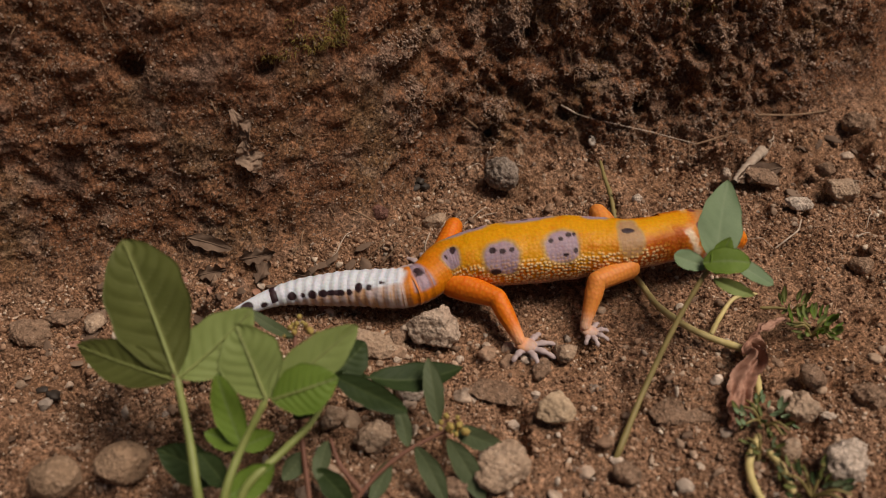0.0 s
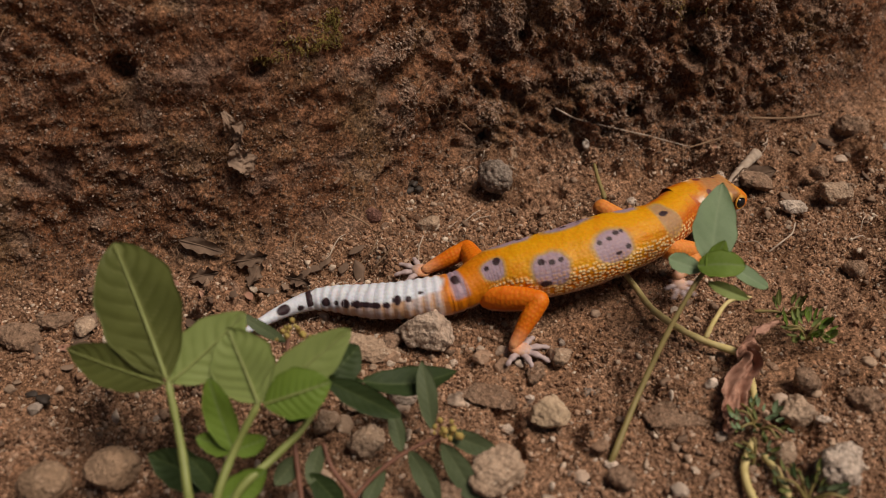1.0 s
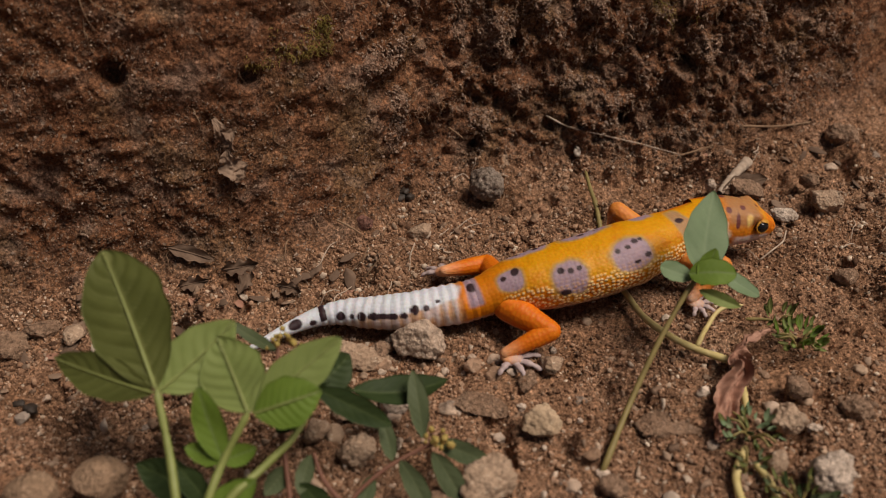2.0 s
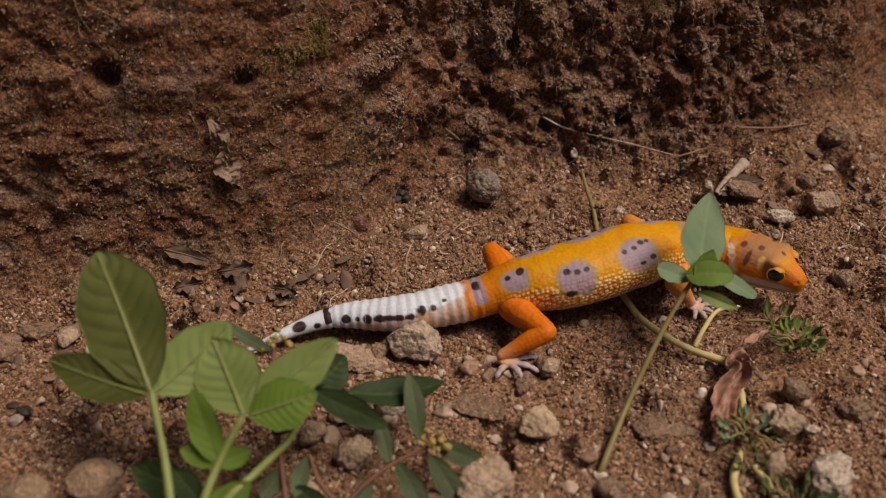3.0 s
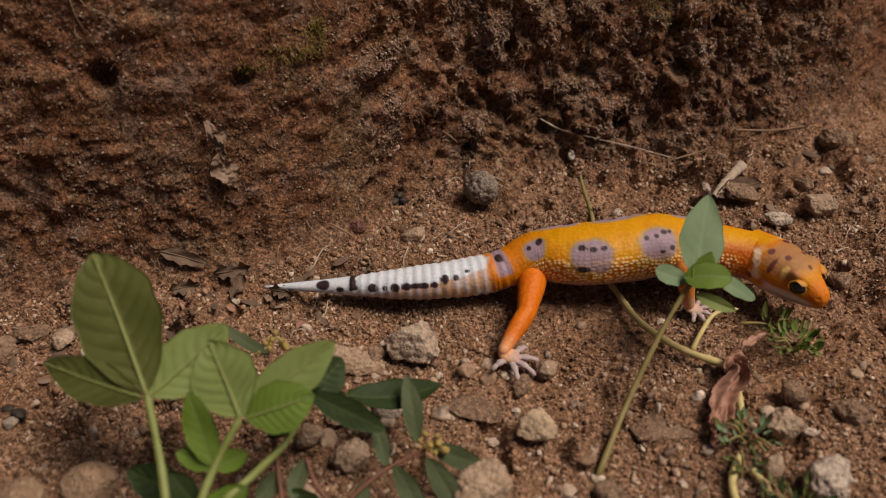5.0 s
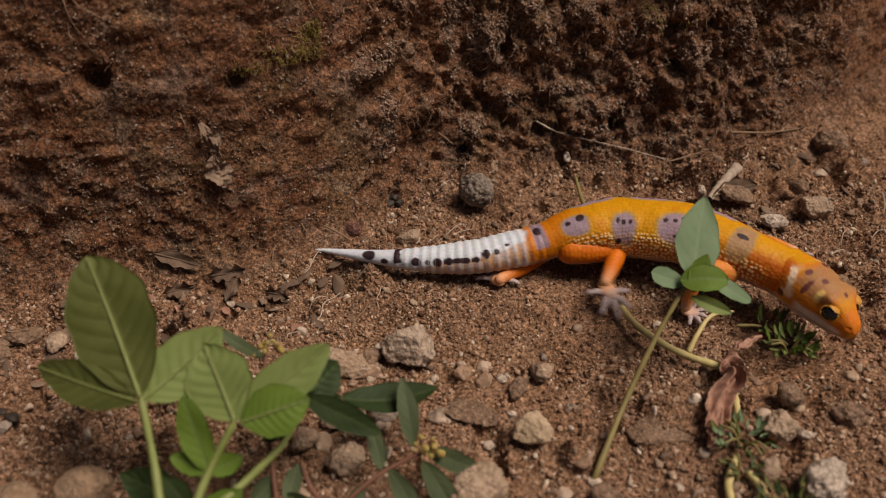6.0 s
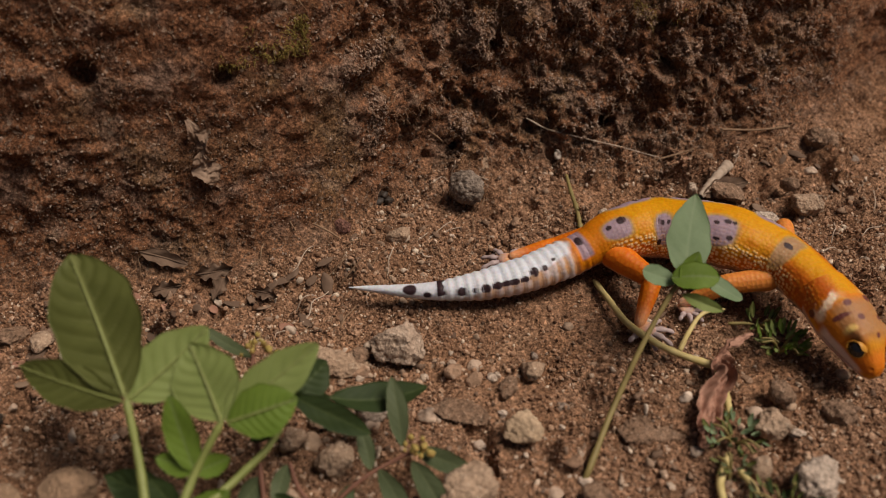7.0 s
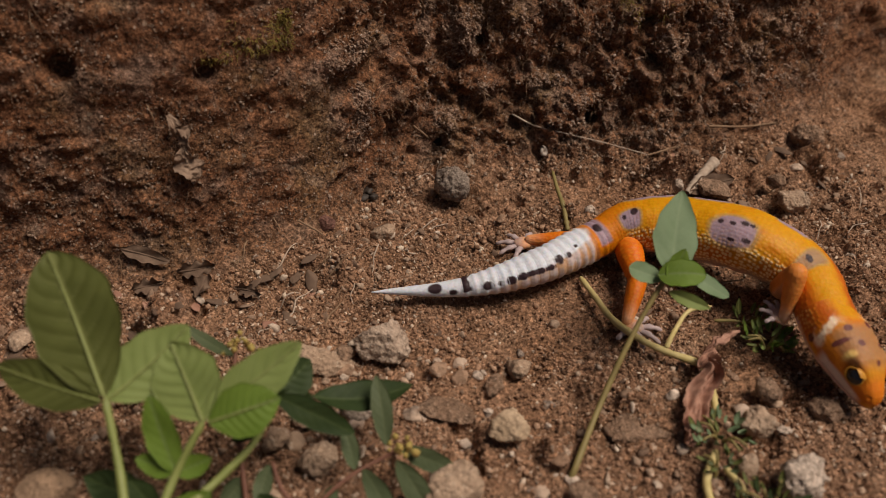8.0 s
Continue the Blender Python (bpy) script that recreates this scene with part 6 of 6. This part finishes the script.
twig("stick", "short pale dead stick leaning on the soil", "stick", [(115.5, 53.9, 4.0), (121.4, 60.7, 6.0), (128.4, 67.8, 8.0)], 1.3, 1.9, STICK, 1)
twig("plant_shoot", "pale green bent shoot by the bank", "shoot", [(72.6, 38.0, 1.0), (72.1, 47.5, 4.0), (70.9, 54.6, 6.0), (70.1, 62.3, 8.0)], 0.95, 0.6, STEM_OLIVE, 2)
twig("twig", "thin curved dry rootlet on the soil", "twig", [(121.0, 22.0, 1.0), (125.3, 24.5, 3.0), (129.5, 28.4, 3.0), (133.0, 35.4, 2.0)], 0.32, 0.25, STICK, 3)
twig("twig", "thin grey twig at the foot of the bank", "twig", [(-59.1, 32.4, 5.0), (-52.3, 30.5, 5.0), (-45.3, 27.2, 4.0)], 0.5, 0.35, DRY_TAN, 4)
def proud(pts, h=3.0):
    """Points (mm) drawn a little way out of the bank."""
    return [tuple(np.array(p) + h * np.array(EYE_WAY)) for p in pts]


twig("root", "thin pale root hanging along the bank", "root", proud([(57.5, 86.2, 15.4), (64.9, 84.9, 11.7), (76.3, 83.3, 9.1), (90.8, 80.9, 6.4), (105.8, 76.8, 3.9)], 4.5), 0.30, 0.2, STICK, 5)
twig("root", "thin brown root along the bank", "root", proud([(105.8, 76.8, 3.9), (113.4, 79.4, 4.5), (118.8, 81.2, 5.2)]), 0.4, 0.25, ROOT, 6)
twig("root", "thin brown root along the bank", "root", proud([(129.9, 87.5, 9.3), (144.6, 90.1, 7.4), (158.9, 94.9, 6.1)]), 0.5, 0.3, ROOT, 7)
twig("root", "thin brown root along the bank", "root", proud([(22.3, 75.7, 17.7), (28.4, 77.9, 10.3), (32.0, 74.3, 6.0)]), 0.4, 0.25, ROOT, 8)
twig("root", "thin brown root along the bank", "root", proud([(-13.8, 33.2, 10.0), (-9.4, 33.3, 6.8), (-6.3, 33.0, 4.3)]), 0.35, 0.25, ROOT, 9)
twig("twig", "fine dry rootlet on the soil", "twig", [(108.0, 14.1, 1.0), (113.0, 10.8, 2.0), (123.2, 12.8, 1.0)], 0.22, 0.18, ROOT, 10)
twig("twig", "thin dark twig lying on the soil", "twig", [(-57.1, 33.4, 3.0), (-62.2, 23.0, 3.0), (-64.0, 18.1, 2.0)], 0.5, 0.4, DRY_GREY, 11)


def rootlets():
    """Hair-fine roots that stick out of the bank and lie about its foot, each a thing of its own."""
    rng = np.random.RandomState(31)
    for k in range(70):
        if k < 46:
            x, v = rng.uniform(-110, 190), rng.uniform(2, 105)
        else:
            x, v = rng.uniform(-25, 60), rng.uniform(-30, 4)
        ang = rng.uniform(-0.6, 0.6) + (-math.pi / 2 if rng.rand() < 0.6 else 0)
        ln = rng.uniform(4, 13)
        s = np.linspace(0, 1, 5)
        xs = x + np.cos(ang) * ln * s + rng.normal(size=5).cumsum() * 0.7
        vs = v + np.sin(ang) * ln * s + rng.normal(size=5).cumsum() * 0.7
        p, nm = surface(xs, vs)
        p = p + nm * (np.array([-0.4, 0.9, 1.3, 0.9, 0.2]) * rng.uniform(0.5, 1.3) * MM)[:, None]
        twig("rootlet", "hair-fine brown root in the crumbling earth", "root", [tuple(q / MM) for q in p], rng.uniform(0.12, 0.26), 0.08, ROOT, 300 + k, 14)


rootlets()


def straws():
    """Pale broken rootlets and straw strewn at the foot of the bank."""
    rng = np.random.RandomState(77)
    for k in range(34):
        x, v = (rng.uniform(-28, 48), rng.uniform(-36, 0)) if k < 22 else (rng.uniform(90, 180), rng.uniform(-70, 0))
        ang, ln = rng.uniform(0, 6.28), rng.uniform(4, 14)
        s = np.linspace(-0.5, 0.5, 5)
        xs = x + np.cos(ang) * ln * s + rng.normal(size=5) * 0.5
        vs = v + np.sin(ang) * ln * s + rng.normal(size=5) * 0.5
        p, nm = surface(xs, vs)
        p = p + nm * (np.array([0.1, 0.8, 1.2, 0.9, 0.2]) * MM)[:, None]
        twig("straw", "thin dry straw lying on the soil", "straw", [tuple(q / MM) for q in p], rng.uniform(0.16, 0.3), 0.12, STICK if k % 3 else ROOT, 700 + k, 12)


straws()


def hairs(name, label, category, seed, n, x0, x1, v0, v1, length, width, material, patchy, droop):
    """A fringe of fine fibres on the bank, as one object."""
    rng = np.random.RandomState(seed)
    x, v = rng.uniform(x0, x1, n), rng.uniform(v0, v1, n)
    keep = fbm(sheet(x, v) + 41.0, 0.016, 3) > patchy + 0.05 * rng.normal(size=n)
    x, v = x[keep], v[keep]
    n = len(x)
    p, nm = surface(x, v)
    ln = length * rng.uniform(0.4, 1.3, n) * MM
    way = nm * rng.uniform(0.2, 1.0, (n, 1)) + rng.normal(size=(n, 3)) * 0.5
    way /= np.linalg.norm(way, axis=1, keepdims=True)
    side = np.cross(way, rng.normal(size=(n, 3)))
    side /= np.linalg.norm(side, axis=1, keepdims=True)
    third = np.cross(way, side)
    rows = []
    for k, u in enumerate((0.0, 0.35, 0.7, 1.0)):
        c = p + way * (ln * u)[:, None] + np.array([0, 0, -1.0]) * (ln * droop * u * u)[:, None] + side * (ln * 0.25 * math.sin(u * 3))[:, None]
        w = (width * MM * (1 - 0.75 * u)) * rng.uniform(0.6, 1.2, n)[:, None]
        rows += [c + side * w, c - 0.5 * side * w + 0.87 * third * w, c - 0.5 * side * w - 0.87 * third * w]
    co = np.stack(rows, 1)
    quads = []
    for k in range(3):
        a = 3 * k
        quads += [(a, a + 1, a + 4, a + 3), (a + 1, a + 2, a + 5, a + 4), (a + 2, a, a + 3, a + 5)]
    fc = np.array(quads)[None] + (np.arange(n) * 12)[:, None, None]
    me = mesh_arrays(name, co.reshape(-1, 3), fc.reshape(-1, 4), material)
    return tagged(new(name, me), label, category, kind="stuff")


FIBRE = plain_material("root_fibre", (0.12, 0.062, 0.034), (0.34, 0.21, 0.135), 160.0, 0.85, 0.15, 0.3)
MOSS = plain_material("yellow_green_moss", (0.15, 0.115, 0.028), (0.32, 0.24, 0.07), 200.0, 0.85, 0.15, 0.3)
hairs("root_fringe", "matted fine brown roots hanging on the bank", "roots", 51, 1600, 5, 190, 12, 110, 3.0, 0.16, FIBRE, 0.50, 0.5)
hairs("pale_rootlets", "pale curling rootlets hanging on the bank", "roots", 55, 1100, 5, 172, 10, 100, 4.4, 0.20, ROOT, 0.47, 0.6)
hairs("bank_fibres", "matted fine brown roots in the earth bank", "roots", 52, 1800, -120, 20, 25, 110, 2.4, 0.14, FIBRE, 0.56, 0.7)
hairs("moss", "yellow-green moss growing on the bank", "moss", 53, 1500, -36.0, -12.0, 63.0, 74.0, 1.8, 0.17, MOSS, 0.55, 0.3)
hairs("moss", "yellow-green moss growing on the bank", "moss", 54, 700, 94.0, 112.0, 48.0, 58.0, 2.0, 0.15, MOSS, 0.55, 0.6)


def shell(at, radius):
    """A small bleached snail shell, coiled."""
    n, around = 60, 12
    th = np.linspace(0, 2 * np.pi, around, endpoint=False)
    v = []
    for k in range(n):
        u = k / (n - 1)
        a = u * 2.3 * 2 * math.pi
        r = radius * (0.12 + 0.62 * u)
        w = radius * (0.08 + 0.32 * u)
        c = np.array([r * math.cos(a), r * math.sin(a), 0])
        o = np.array([math.cos(a), math.sin(a), 0])
        v.append(c + np.outer(np.cos(th) * w, o) + np.outer(np.sin(th) * w, (0, 0, 1)))
    ob = new("snail_shell", mesh_arrays("snail_shell", np.concatenate(v) * MM, tube_faces(n, around), SHELL))
    ob.matrix_basis = pose(at[0] * MM, at[1] * MM - 0.001, at[2] * MM, 60, 20, 40)
    return tagged(ob, "tiny bleached snail shell in the bank", "shell")


shell((69.1, 79.0, 5.6), 2.0)


def chips():
    """Thin scraps of bark and rotten leaf strewn on the loose soil below the bank, each a thing of its own."""
    rng = np.random.RandomState(44)
    forms = [stone("thin brown scrap of bark", (0, 0, 0), (1.0, 0.55, 0.16), 620, DRY_GREY, name="bark_scrap", category="litter", level=3, rough=0.6, group="bark scraps", cuts=14),
             stone("thin tan scrap of bark", (0, 0, 0), (1.0, 0.42, 0.14), 621, DRY_TAN, name="bark_scrap", category="litter", level=3, rough=0.6, group="bark scraps", cuts=14),
             stone("thin reddish brown scrap of dead leaf", (0, 0, 0), (1.0, 0.6, 0.12), 622, DRY_LEAF, name="bark_scrap", category="litter", level=3, rough=0.6, group="bark scraps", cuts=14)]
    for k in range(54):
        x = rng.uniform(-104, -8) if k < 40 else rng.uniform(95, 180)
        foot = np.interp(x, fx, fy)
        y = foot - rng.uniform(2, 34)
        z = ground_at(x * MM, y * MM)
        r = rng.uniform(1.4, 4.2)
        m = pose(x * MM, y * MM, z + 0.0005, rng.uniform(-22, 22), rng.uniform(-22, 22), rng.uniform(0, 360))
        if k < 3:
            forms[k].matrix_basis = m @ Matrix.Diagonal((r, r, r, 1))
        else:
            copy_thing(forms[(0, 0, 1, 2)[k % 4]], m).scale = (r, r, r)


chips()


def humus():
    """Black flakes of rotten wood at the foot of the bank."""
    for k, (x, y, z) in enumerate([(6.9, 53.0, 6.6), (8.8, 52.6, 4.9), (5.6, 50.7, 5.9), (30.0, 78.3, 10.7), (-93.8, -34.0, 1.0), (-89.9, -36.0, 1.0), (142.2, 96.9, 21.6), (36.6, 76.9, 7.6)]):
        stone("flake of black rotten humus", (x, y, z), (2.2, 1.6, 1.3), 500 + k, CHAR, name="humus_flake", category="litter", level=3, rough=0.7, group="humus flakes")


humus()


def motions():
    """All that moves."""
    gecko_walk()


motions()
